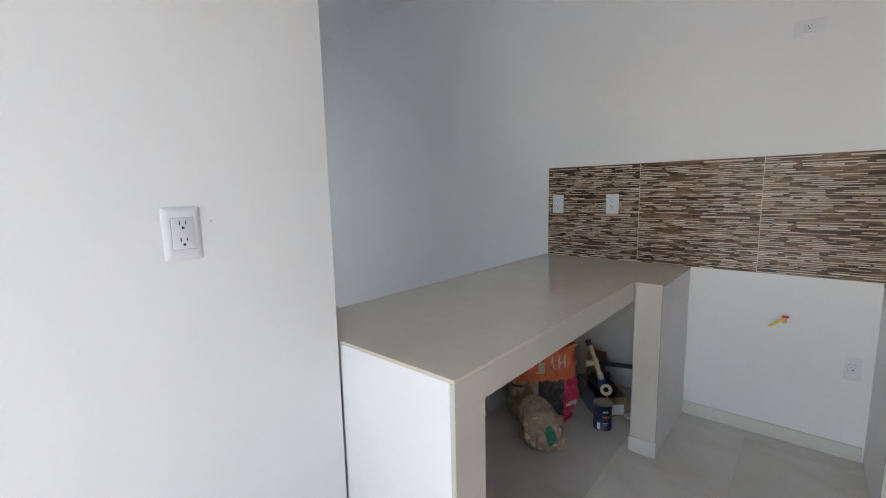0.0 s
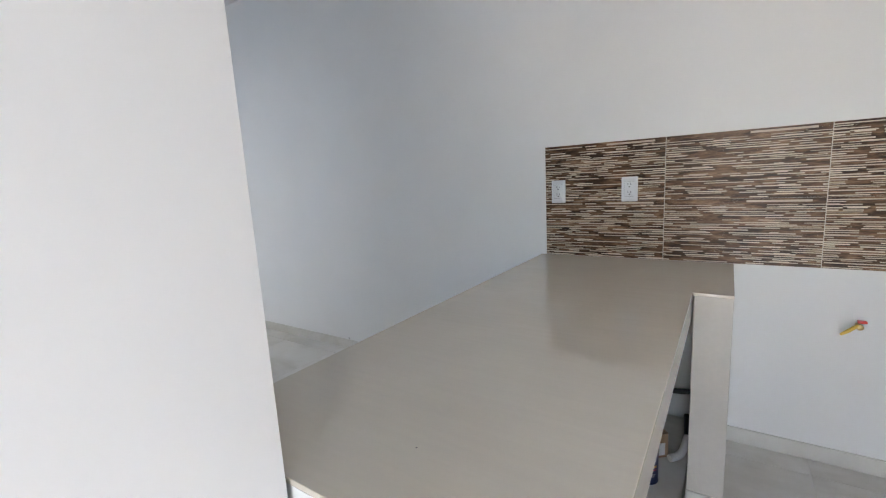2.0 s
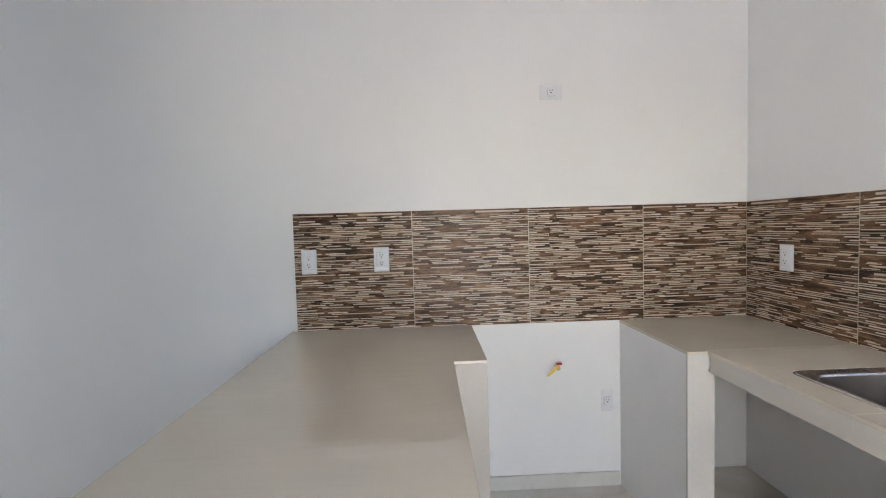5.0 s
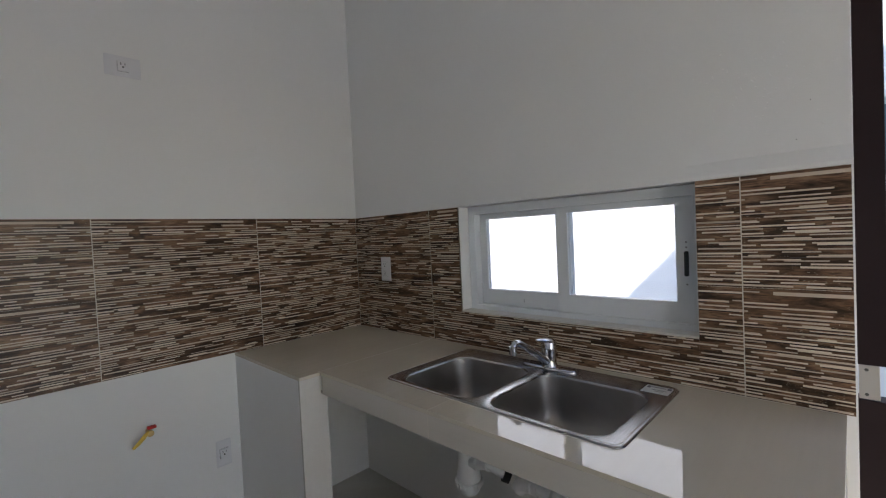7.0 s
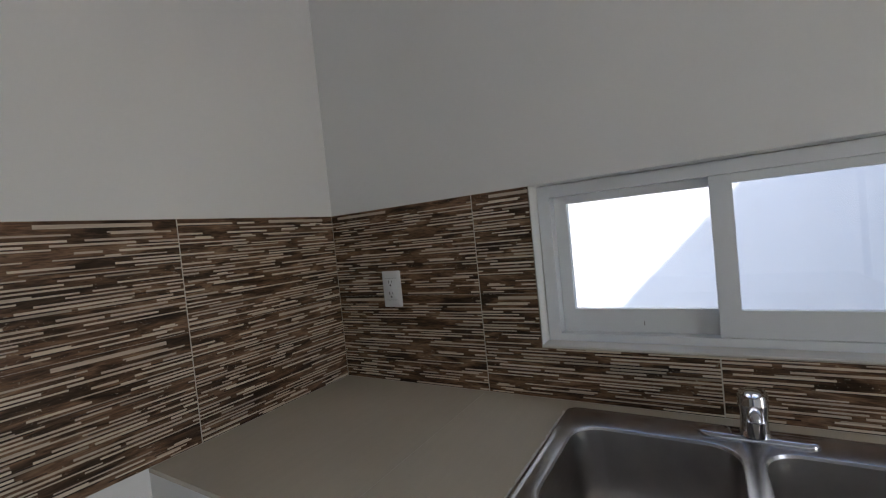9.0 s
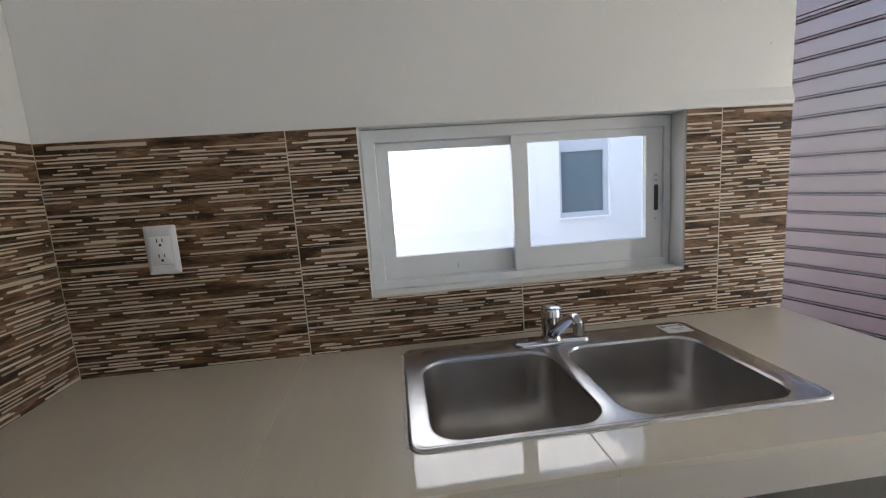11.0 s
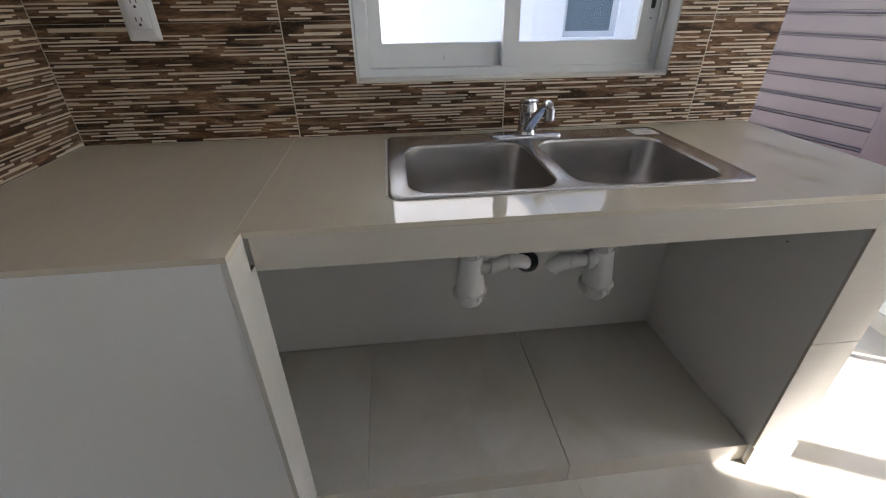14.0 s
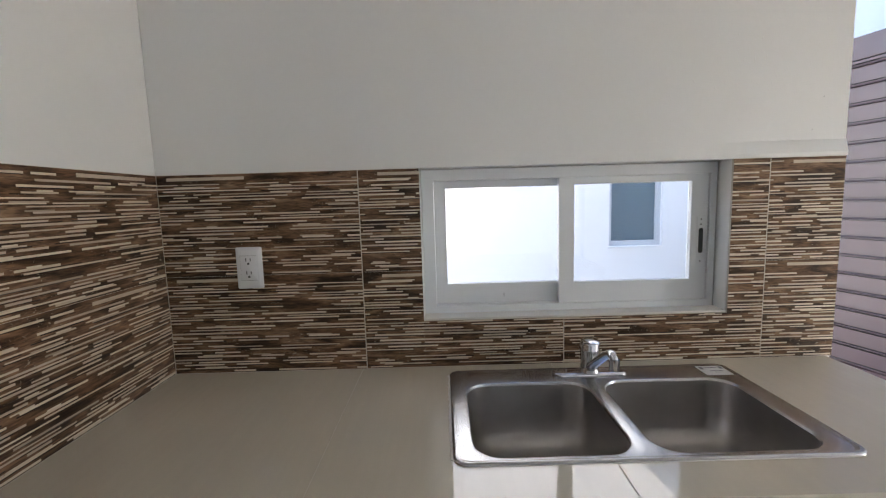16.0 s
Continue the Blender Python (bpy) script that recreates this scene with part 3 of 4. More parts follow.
def mosaic_panel(parent, wall, a0, rects, seed):
    """One tile from a0 on, in two courses. wall: 'n' (faces -y) or 'e' (faces -x); rects (a0, a1, z0, z1) bound it."""
    for course in (0, 1):
        zb0 = TOP + 0.3 * course
        body, light, dark = bmesh.new(), bmesh.new(), bmesh.new()
        for r0, r1, rz0, rz1 in rects:
            rz0, rz1 = max(rz0, zb0 + 0.0004), min(rz1, zb0 + 0.2996)
            if rz1 - rz0 < 0.004:
                continue
            if wall == "n":
                box_into(body, r0, r1, -0.0075, -0.0005, rz0, rz1)
            else:
                box_into(body, -0.0075, -0.0005, r0, r1, rz0, rz1)
            for lo, hi, za, zb, tone in strips(seed):
                lo, hi, za, zb = max(lo + a0, r0), min(hi + a0, r1), max(za + zb0, rz0), min(zb + zb0, rz1)
                if hi - lo < 0.004 or zb - za < 0.001:
                    continue
                q = [(lo, -0.0081, za), (hi, -0.0081, za), (hi, -0.0081, zb), (lo, -0.0081, zb)]
                b = [(x, -0.0070, z) for x, _, z in q]
                m = light if tone >= 0.5 else dark
                fq = [m.verts.new(v if wall == "n" else (v[1], v[0], v[2])) for v in q]
                fb = [m.verts.new(v if wall == "n" else (v[1], v[0], v[2])) for v in b]
                m.faces.new(fq)
                for i in range(4):
                    m.faces.new((fq[i], fq[(i + 1) % 4], fb[(i + 1) % 4], fb[i]))
        if not body.faces:
            body.free(), light.free(), dark.free()
            continue
        t = part("tile", body, MOSAIC_GROUND, parent)
        if light.faces:
            part("light_strips", light, MOSAIC, t, "", "stuff")
        if dark.faces:
            part("dark_strips", dark, MOSAIC_DARK, t, "", "stuff")


splash_n = part("backsplash_north", box(-2.353, -0.0085, -0.0070, -0.0003, TOP + 0.0005, TILETOP), CREAM_GROUT, None, "brown and cream strip mosaic backsplash", "structure")
Z0, Z1 = TOP + 0.002, TILETOP - 0.001
MID = TOP + 0.2995
for n_, (a, b) in enumerate(((-2.353, -1.7565), (-1.7535, -1.1585), (-1.1555, -0.5585), (-0.5555, -0.0085))):
    mosaic_panel(splash_n, "n", b - 0.598, [(a, b, Z0, Z1)], (11, 12, 13, 11)[n_])
bm = cells([-0.0070, -0.0003], [-2.008, -1.684, -0.771, 0.0], [TOP + 0.0005, 1.0295, TILETOP], lambda i, j, k: not (j == 1 and k == 1))
splash_e = part("backsplash_east", bm, CREAM_GROUT, None, "brown and cream strip mosaic backsplash around the window", "structure")
mosaic_panel(splash_e, "e", -0.5915, [(-0.5915, -0.009, Z0, Z1)], 12)
mosaic_panel(splash_e, "e", -1.1915, [(-0.771, -0.5945, Z0, Z1), (-1.1915, -0.7712, Z0, 1.0290)], 13)
mosaic_panel(splash_e, "e", -1.7895, [(-1.7895, -1.6842, Z0, Z1), (-1.6840, -1.1945, Z0, 1.0290)], 11)
mosaic_panel(splash_e, "e", -2.388, [(-2.008, -1.7925, Z0, Z1)], 14)

# ---- sink ----
sink = thing("kitchen_sink", (-0.275, -1.228, TOP), "double-bowl stainless steel sink set in the worktop", "sink")
SX0, SX1, SY0, SY1 = -0.503, -0.050, -1.646, -0.843
bowls = ((-0.480, -0.141, -1.214, -0.884), (-0.480, -0.141, -1.600, -1.248))
bm = bmesh.new()
edge = [(0.0, 0.0004), (0.001, 0.003), (0.004, 0.005), (0.009, 0.0052), (0.013, 0.003), (0.016, 0.0028)]
rings = [[bm.verts.new(p) for p in rrect(SX0 + i, SX1 - i, SY0 + i, SY1 - i, 0.028 - i * 0.5, TOP + h)] for i, h in edge]
for a, b in zip(rings, rings[1:]):
    for i in range(len(a)):
        bm.faces.new((a[i], a[(i + 1) % len(a)], b[(i + 1) % len(a)], b[i]))
loops = [rings[-1]]
for bx0, bx1, by0, by1 in bowls:
    prev = None
    for inset, h in ((-0.006, 0.0028), (0.0, 0.0015), (0.003, -0.004)):
        ring = [bm.verts.new(p) for p in rrect(bx0 + inset, bx1 - inset, by0 + inset, by1 - inset, 0.062 - inset, TOP + h, 9)]
        if prev:
            for i in range(len(ring)):
                bm.faces.new((prev[i], prev[(i + 1) % len(ring)], ring[(i + 1) % len(ring)], ring[i]))
        else:
            loops.append(ring)
        prev = ring
es = []
for lp in loops:
    for i in range(len(lp)):
        e = bm.edges.get((lp[i], lp[(i + 1) % len(lp)])) or bm.edges.new((lp[i], lp[(i + 1) % len(lp)]))
        es.append(e)
bmesh.ops.triangle_fill(bm, use_beauty=True, use_dissolve=False, edges=es)
world_part("rim", bm, RIM, sink, smooth=True)
for bx0, bx1, by0, by1 in bowls:
    prof = [(0.003, -0.004), (0.006, -0.03), (0.010, -0.09), (0.016, -0.130), (0.026, -0.150), (0.045, -0.163), (0.08, -0.168), (0.11, -0.170)]
    rr = [rrect(bx0 + i, bx1 - i, by0 + i, by1 - i, max(0.02, 0.062 - i * 0.3), TOP + h, 9) for i, h in prof]
    bowl = world_part("bowl", ring_loft(rr, False, True), STEEL, sink, smooth=True)
    cx, cy = (bx0 + bx1) / 2, (by0 + by1) / 2
    world_part("drain", lathe([(0.045, 0.0), (0.043, 0.003), (0.038, 0.003), (0.034, -0.001), (0.006, -0.001), (0.005, 0.004), (0.001, 0.004)], (cx, cy, TOP - 0.1698), n=32), RIM, bowl, smooth=True)

PAPER = mat("paper_label", (0.66, 0.66, 0.64), 0.5)
PRINT = mat("grey_print", (0.16, 0.16, 0.17), 0.5)
st = thing("sticker", (-0.098, -1.594, TOP + 0.003), "small pale printed label stuck on the sink rim", "label")
world_part("paper", box(-0.129, -0.067, -1.630, -1.557, TOP + 0.0030, TOP + 0.0034), PAPER, st)
for x0_, x1_, y0_, y1_ in ((-0.082, -0.078, -1.612, -1.574), (-0.090, -0.074, -1.572, -1.562), (-0.088, -0.072, -1.627, -1.617), (-0.103, -0.100, -1.618, -1.580), (-0.112, -0.110, -1.612, -1.590)):
    world_part("print_bar", box(x0_, x1_, y0_, y1_, TOP + 0.0034, TOP + 0.0036), PRINT, st)

rnd = random.Random(3)
pts = [(SX0 + 0.02 + 0.4 * k / 40, SY1 + 0.0015 + rnd.uniform(-0.001, 0.002), TOP + 0.001) for k in range(41)]
world_part("sealant", tube(pts, [rnd.uniform(0.0015, 0.0035) for _ in pts], 8), CAULK, sink, "smeared pale sealant", True)
pts = [(SX0 - 0.001 + rnd.uniform(-0.001, 0.001), SY0 + 0.02 + 0.5 * k / 40, TOP + 0.0005) for k in range(41)]
world_part("sealant", tube(pts, [rnd.uniform(0.0006, 0.0016) for _ in pts], 8), CAULK, sink, "smeared pale sealant", True)

# ---- faucet ----
fx, fy, fz = -0.092, -1.242, TOP + 0.003
fa = thing("faucet", (fx, fy, fz), "chrome single-lever kitchen faucet behind the sink", "faucet")
pl = [rrect(fx - 0.026 + i, fx + 0.026 - i, fy - 0.105 + i, fy + 0.105 - i, 0.0255 - i, fz + h) for i, h in ((0, 0.0), (0, 0.004), (0.003, 0.008), (0.008, 0.0095))]
world_part("base_plate", ring_loft(pl, True, True), CHROME, fa, smooth=True)
world_part("body", lathe([(0.029, 0.009), (0.027, 0.014), (0.0245, 0.020), (0.0245, 0.050), (0.0265, 0.066), (0.0275, 0.069), (0.0275, 0.074), (0.0265, 0.076), (0.027, 0.086), (0.024, 0.093), (0.012, 0.097), (0.001, 0.098)], (fx, fy, fz)), CHROME, fa, smooth=True)
sd = Vector((-0.998, 0.05, 0)).normalized()
c = Vector((fx, fy, fz))
pts = smooth_path([c + Vector((0, 0, 0.022)) + sd * 0.010, c + Vector((0, 0, 0.052)) + sd * 0.055, c + Vector((0, 0, 0.092)) + sd * 0.118, c + Vector((0, 0, 0.119)) + sd * 0.166, c + Vector((0, 0, 0.122)) + sd * 0.190, c + Vector((0, 0, 0.110)) + sd * 0.200])
world_part("spout", tube(pts, [0.0150 - 0.0045 * min(1, i / 16) for i in range(len(pts))], 16), CHROME, fa, smooth=True)
world_part("aerator", lathe([(0.0125, 0.010), (0.0125, -0.016), (0.010, -0.018)], c + Vector((0, 0, 0.108)) + sd * 0.200, n=18), CHROME, fa, smooth=True)
bm = bmesh.new()
side = Vector((-sd.y, sd.x, 0))
rings = []
for d, z, w, h in ((-0.027, 0.084, 0.010, 0.006), (-0.018, 0.089, 0.021, 0.012), (0.0, 0.094, 0.0265, 0.014), (0.020, 0.100, 0.024, 0.010), (0.040, 0.105, 0.017, 0.0065), (0.060, 0.108, 0.012, 0.0045), (0.069, 0.108, 0.006, 0.002)):
    rings.append([c + sd * d + side * (w * math.cos(2 * math.pi * k / 16)) + Vector((0, 0, z + h * math.sin(2 * math.pi * k / 16))) for k in range(16)])
world_part("lever", ring_loft(rings, True, True, bm), CHROME, fa, smooth=True)

# ---- drain traps ----
dr = thing("drain_pipes", (-0.30, -1.23, 0.45), "white PVC bottle traps and waste pipe under the sink", "plumbing")


def bottle_trap(x, y, ztop):
    k = 1.12
    p = [(0.024, 0.0), (0.029, -0.002), (0.029, -0.026), (0.026, -0.030), (0.028, -0.034), (0.030, -0.06), (0.036, -0.125), (0.036, -0.135), (0.041, -0.137), (0.041, -0.152), (0.036, -0.155), (0.034, -0.168), (0.026, -0.182), (0.014, -0.190), (0.001, -0.192)]
    t = world_part("trap", lathe([(r * k, h) for r, h in p], (x, y, ztop), n=32), PVC, dr, smooth=True)
    bm = bmesh.new()
    for i in range(18):
        a = 2 * math.pi * i / 18
        for r, zz, hh in ((0.0328, -0.014, 0.016), (0.0462, -0.1445, 0.0135)):
            m = Matrix.Translation((x + r * math.cos(a), y + r * math.sin(a), ztop + zz)) @ Matrix.Rotation(a, 4, "Z")
            geo = bmesh.ops.create_cube(bm, size=1.0, matrix=m @ Matrix.Diagonal((0.006, 0.0065, hh, 1)))
    tagged(world_part("ribs", bm, PVC, t), kind="stuff")
    world_part("tailpiece", lathe([(0.020, 0.0), (0.020, 0.09)], (x, y, ztop), n=20), RIM, dr, smooth=True)


bottle_trap(-0.32, -1.047, 0.664)
bottle_trap(-0.32, -1.418, 0.657)
pts = smooth_path([(-0.33, -1.072, 0.600), (-0.335, -1.105, 0.604), (-0.34, -1.140, 0.622), (-0.335, -1.175, 0.618), (-0.32, -1.205, 0.600)])
world_part("elbow", tube(pts, 0.0185, 18), PVC, dr, smooth=True)
world_part("collar", lathe([(0.020, -0.008), (0.0225, -0.006), (0.0225, 0.006), (0.020, 0.008)], (-0.335, -1.102, 0.604), (0, 1, 0.2), 24), PVC, dr, smooth=True)
world_part("collar", lathe([(0.020, -0.006), (0.0225, -0.005), (0.0225, 0.005), (0.020, 0.006)], (-0.339, -1.150, 0.622), (0, 1, 0.0), 24), PVC, dr, smooth=True)
world_part("seal", tube([(-0.322, -1.198, 0.606), (-0.310, -1.214, 0.598)], 0.029, 22), DARK, dr, smooth=True)
pts = smooth_path([(-0.33, -1.395, 0.606), (-0.335, -1.355, 0.608), (-0.34, -1.315, 0.609), (-0.342, -1.294, 0.607), (-0.343, -1.276, 0.601), (-0.344, -1.266, 0.588)])
world_part("elbow", tube(pts, [0.0185] * 13 + [0.0225] * (len(pts) - 13), 18), PVC, dr, smooth=True)
for yy, rr_ in ((-1.374, 0.026), (-1.325, 0.0225), (-1.300, 0.0225)):
    world_part("collar", lathe([(rr_ - 0.003, -0.010), (rr_, -0.008), (rr_, 0.008), (rr_ - 0.003, 0.010)], (-0.336, yy, 0.608), (0, 1, 0), 24), PVC, dr, smooth=True)
world_part("waste_pipe", tube(smooth_path([(-0.305, -1.212, 0.602), (-0.22, -1.23, 0.635), (-0.1, -1.23, 0.64), (-0.001, -1.23, 0.64)]), 0.026, 18), PVC, dr, smooth=True)
tag = thing("red_tag", (-0.577, -1.158, 0.80), "small red and white tag hanging under the worktop apron", "tag")
world_part("tag", box(-0.583, -0.579, -1.164, -1.150, 0.793, 0.8055, 0.001), RED, tag)
world_part("print", box(-0.5836, -0.583, -1.160, -1.154, 0.796, 0.801), PLASTIC, tag, "white printed mark")

# ---- outlets ----
def outlet(name, wall, a, z, w, h, rows, label, tilt=0.0, proud=0.0, flush=1.0):
    """A wall plate. wall: 'n' faces -y, 'e' faces -x, 'p' faces +x (partition)."""
    ob = thing(name, {"n": (a, -proud, z), "e": (-proud, a, z), "p": (-2.06, a, z)}[wall], label, "outlet")
    turn = {"n": 0, "e": -90, "p": 90}[wall]
    ob.rotation_euler = (0, radians(tilt) if wall == "n" else 0, radians(turn))

    def pl(nm, bm, m, parent, smooth=False, lab=""):
        o = part(nm, bm, m, parent, lab, "", smooth)
        return o
    rr = [[Vector((p.x, -d, p.y)) for p in rrect(-w / 2 + i, w / 2 - i, -h / 2 + i, h / 2 - i, 0.004, 0)] for i, d in ((0, 0.0002), (0, 0.0022 * flush), (0.0012, 0.0034 * flush), (0.0085, 0.0070 * flush), (0.0115, 0.0077 * flush), (0.013, 0.0078 * flush))]
    plate = pl("plate", ring_loft(rr, True, True), PLASTIC, ob, True)
    iw, ih = (0.048, 0.073) if rows == 2 else (0.034, 0.040)
    ins = [[Vector((p.x, -d, p.y)) for p in rrect(-iw / 2 + i, iw / 2 - i, -ih / 2 + i, ih / 2 - i, 0.0015, 0)] for i, d in ((0, 0.0078 * flush + 0.0001), (0, 0.0090), (0.0008, 0.0096))]
    sock = pl("socket", ring_loft(ins, True, True), PLASTIC, ob, True)
    for za in (-ih / 2 - 0.0007, ih / 2 + 0.0001):
        pl("joint", box(-iw / 2 - 0.0006, iw / 2 + 0.0006, -0.0078 * flush - 0.0002, -0.0078 * flush, za, za + 0.0006), SCREW, ob)
    pl("joint", box(-iw / 2 - 0.0007, -iw / 2 - 0.0001, -0.0078 * flush - 0.0002, -0.0078 * flush, -ih / 2, ih / 2), SCREW, ob)
    for cz in ((0.0195, -0.0195) if rows == 2 else (0.002,)):
        bm = bmesh.new()
        box_into(bm, -0.0078, -0.0053, -0.00985, -0.0094, cz + 0.0005, cz + 0.0105)
        box_into(bm, 0.0053, 0.0077, -0.00985, -0.0094, cz + 0.0015, cz + 0.0100)
        lathe([(0.0033, 0.0094), (0.0033, 0.00985)], (0, 0, cz - 0.0060), (0, -1, 0), 14, bm)
        box_into(bm, -0.0031, 0.0031, -0.00983, -0.0094, cz - 0.0090, cz - 0.0062)
        pl("slots", bm, SLOT, sock)
    return ob


outlet("duplex_outlet", "n", -2.280, 1.240, 0.077, 0.124, 2, "white plastic duplex outlet on the mosaic near its edge", proud=0.0075)
outlet("duplex_outlet", "n", -1.914, 1.242, 0.077, 0.124, 2, "white plastic duplex outlet on the mosaic above the peninsula", proud=0.0075)
outlet("duplex_outlet", "e", -0.260, 1.208, 0.077, 0.124, 2, "white plastic duplex outlet on the mosaic by the corner", proud=0.0075)
outlet("duplex_outlet", "p", -2.398, 1.265, 0.082, 0.124, 2, "white plastic duplex outlet on the bright partition wall")
outlet("single_outlet", "n", -1.028, 2.068, 0.115, 0.078, 1, "white plastic single outlet high above the stove recess", flush=0.5)
outlet("single_outlet", "n", -0.756, 0.458, 0.062, 0.115, 1, "white plastic single outlet low in the stove recess", flush=0.4)

# ---- gas tap ----
gv = thing("gas_tap", (-1.026, 0.0, 0.657), "small brass gas tap with red handle and yellow tail", "valve")
world_part("stub", lathe([(0.009, 0.0), (0.009, 0.03), (0.012, 0.03), (0.012, 0.045), (0.008, 0.048)], (-1.026, -0.0005, 0.655), (0, -1, 0), 18), BRASS, gv, smooth=True)
world_part("handle", box(-1.036, -1.006, -0.052, -0.034, 0.673, 0.684, 0.003), RED, gv, "red lever handle")
world_part("tail", tube(smooth_path([(-1.032, -0.042, 0.664), (-1.045, -0.050, 0.654), (-1.066, -0.055, 0.636), (-1.086, -0.056, 0.620)]), [0.0045 + 0.0030 * math.sin(math.pi * k / 18) for k in range(19)], 12), YELLOW, gv, "yellow thread-taped tail", smooth=True)

# ---- things stored under the peninsula ----
SHELF = 0.060


def paper(name, color, dark, rough=0.6):
    m = mat(name, color, rough)
    a = noise_tex(m, coords(m), 14, 6, 1.0)
    link(m, ramp(m, a, [(0.34, dark), (0.55, color)]), bsdf(m).inputs["Base Color"])
    link(m, bump(m, noise_tex(m, coords(m), 26, 5, 1.2), 0.8, 0.006), bsdf(m).inputs["Normal"])
    return m


KRAFT = paper("kraft_paper", (0.46, 0.345, 0.235), (0.20, 0.14, 0.09), 0.34)
ORANGE = paper("orange_print", (0.70, 0.17, 0.07), (0.55, 0.12, 0.05))
BLACKP = paper("black_print", (0.035, 0.03, 0.035), (0.09, 0.08, 0.075))
MAGENTA = paper("magenta_print", (0.60, 0.03, 0.09), (0.42, 0.02, 0.06))
GREENP = paper("green_print", (0.02, 0.22, 0.10), (0.03, 0.15, 0.08))
PALEP = paper("pale_print", (0.62, 0.55, 0.45), (0.5, 0.43, 0.34))
CARD = paper("cardboard", (0.36, 0.24, 0.14), (0.30, 0.20, 0.12), 0.8)
GREYBOX = mat("grey_box_side", (0.20, 0.20, 0.21), 0.5)
NAVY = mat("navy_can_print", (0.012, 0.022, 0.07), 0.3)
TIN = mat("tin_lid", (0.55, 0.5, 0.42), 0.3, 1.0)
CPVC = mat("cream_cpvc", (0.66, 0.58, 0.42), 0.4)
BLUEP = mat("blue_plastic", (0.02, 0.08, 0.30), 0.35)
BLACKM = mat("black_plastic", (0.02, 0.02, 0.022), 0.4)


def sack(at, rings, turn, label, paint, creases, seed, mats, open_top=True):
    """A crumpled paper sack: rings of (height, half width, half depth, lean x, lean y)."""
    n = 150
    ob = thing("cement_bag", at, label, "bag")
    rows, T = [], Matrix.Rotation(radians(turn), 3, "Z")
    fine = []
    for a, b in zip(rings, rings[1:]):
        for k in range(14):
            t = k / 14
            fine.append([a[i] + (b[i] - a[i]) * (3 * t * t - 2 * t ** 3) for i in range(5)])
    fine.append(list(rings[-1]))
    for z, w, d, lx, ly in fine:
        row = []
        for k in range(n):
            a = 2 * math.pi * k / n
            c, s_ = math.cos(a), math.sin(a)
            p = Vector((math.copysign(abs(c) ** 0.62, c) * w, math.copysign(abs(s_) ** 0.72, s_) * d, z))
            q = Vector((p.x * 9, p.y * 9, p.z * 7 + seed))
            f = 1 + creases * (noise.noise(q) + 1.1 * abs(noise.noise(q * 2.3)) + 0.6 * abs(noise.noise(q * 5.1)) + 0.15 * noise.noise(q * 11) - 0.3 - 0.35 * max(0.0, 0.12 - abs(noise.noise(q * 1.1 + Vector((4, 4, 4))))) * 4)
            zz = z + 0.018 * noise.noise(Vector((a * 1.3, seed, 2.0))) * (z / rings[-1][0])
            v = T @ Vector((p.x * f + lx, p.y * f + ly, 0))
            row.append(Vector((v.x, v.y, max(zz, 0.0))))
        rows.append(row)
    bm = ring_loft(rows, True, not open_top)
    bm.faces.ensure_lookup_table()
    Ti = T.transposed()
    for f in bm.faces:
        c = f.calc_center_median()
        l = Ti @ Vector((c.x, c.y, 0))
        f.material_index = paint(l.x, l.y, c.z)
    body = part("sack", bm, mats, ob, "", "", True)
    if open_top:
        md = body.modifiers.new("thick", "SOLIDIFY")
        md.thickness = 0.002
    return ob


def print_back(x, y, z):
    if z > 0.255 + 0.012 * math.sin(x * 11):
        for bx, bz, w, h in ((0.095, 0.36, 0.004, 0.035), (0.125, 0.36, 0.004, 0.035), (0.110, 0.36, 0.012, 0.004), (0.06, 0.36, 0.004, 0.03), (0.0, 0.33, 0.003, 0.03), (-0.05, 0.345, 0.003, 0.02), (-0.02, 0.30, 0.012, 0.003), (0.075, 0.325, 0.008, 0.003)):
            if abs(x - bx) < w and abs(z - bz) < h and y < 0:
                return 4
        return 1
    if x > 0.120:
        return 4 if abs(z - 0.13) < 0.012 and x > 0.13 else 3
    if x > -0.020 and z > 0.17 - 0.9 * (x + 0.045) * 0.35 - 0.06:
        return 2
    if x < -0.10 and abs(z - 0.215) < 0.008 and x > -0.16:
        return 2
    return 0


bag = sack((-2.050, -0.680, SHELF), [(0.0, 0.150, 0.085, 0, 0), (0.03, 0.168, 0.10, 0, 0), (0.12, 0.180, 0.11, 0.0, 0), (0.22, 0.185, 0.105, 0.0, 0.0), (0.31, 0.182, 0.095, 0.0, 0.0), (0.39, 0.186, 0.075, 0.005, 0.0), (0.44, 0.192, 0.055, 0.01, 0.0)], 33,
           "open cement bag with orange top and magenta side under the peninsula", print_back, 0.15, 3.0, [KRAFT, ORANGE, BLACKP, MAGENTA, PALEP])


def print_front(x, y, z):
    if (x - 0.030) ** 2 + (z - 0.085) ** 2 < 0.0012 + 0.0006 * math.sin(x * 90) and y < 0:
        return 1
    if y < 0:
        for bx, bz, w, h in ((-0.085, 0.075, 0.016, 0.010), (-0.060, 0.045, 0.012, 0.014), (-0.095, 0.125, 0.010, 0.008), (-0.045, 0.150, 0.014, 0.005), (0.075, 0.10, 0.006, 0.014), (-0.02, 0.03, 0.012, 0.006), (0.05, 0.045, 0.010, 0.005)):
            if ((x - bx) / w) ** 2 + ((z - bz) / h) ** 2 < 1 + 0.5 * math.sin(z * 300 + x * 200):
                return 2
    return 0


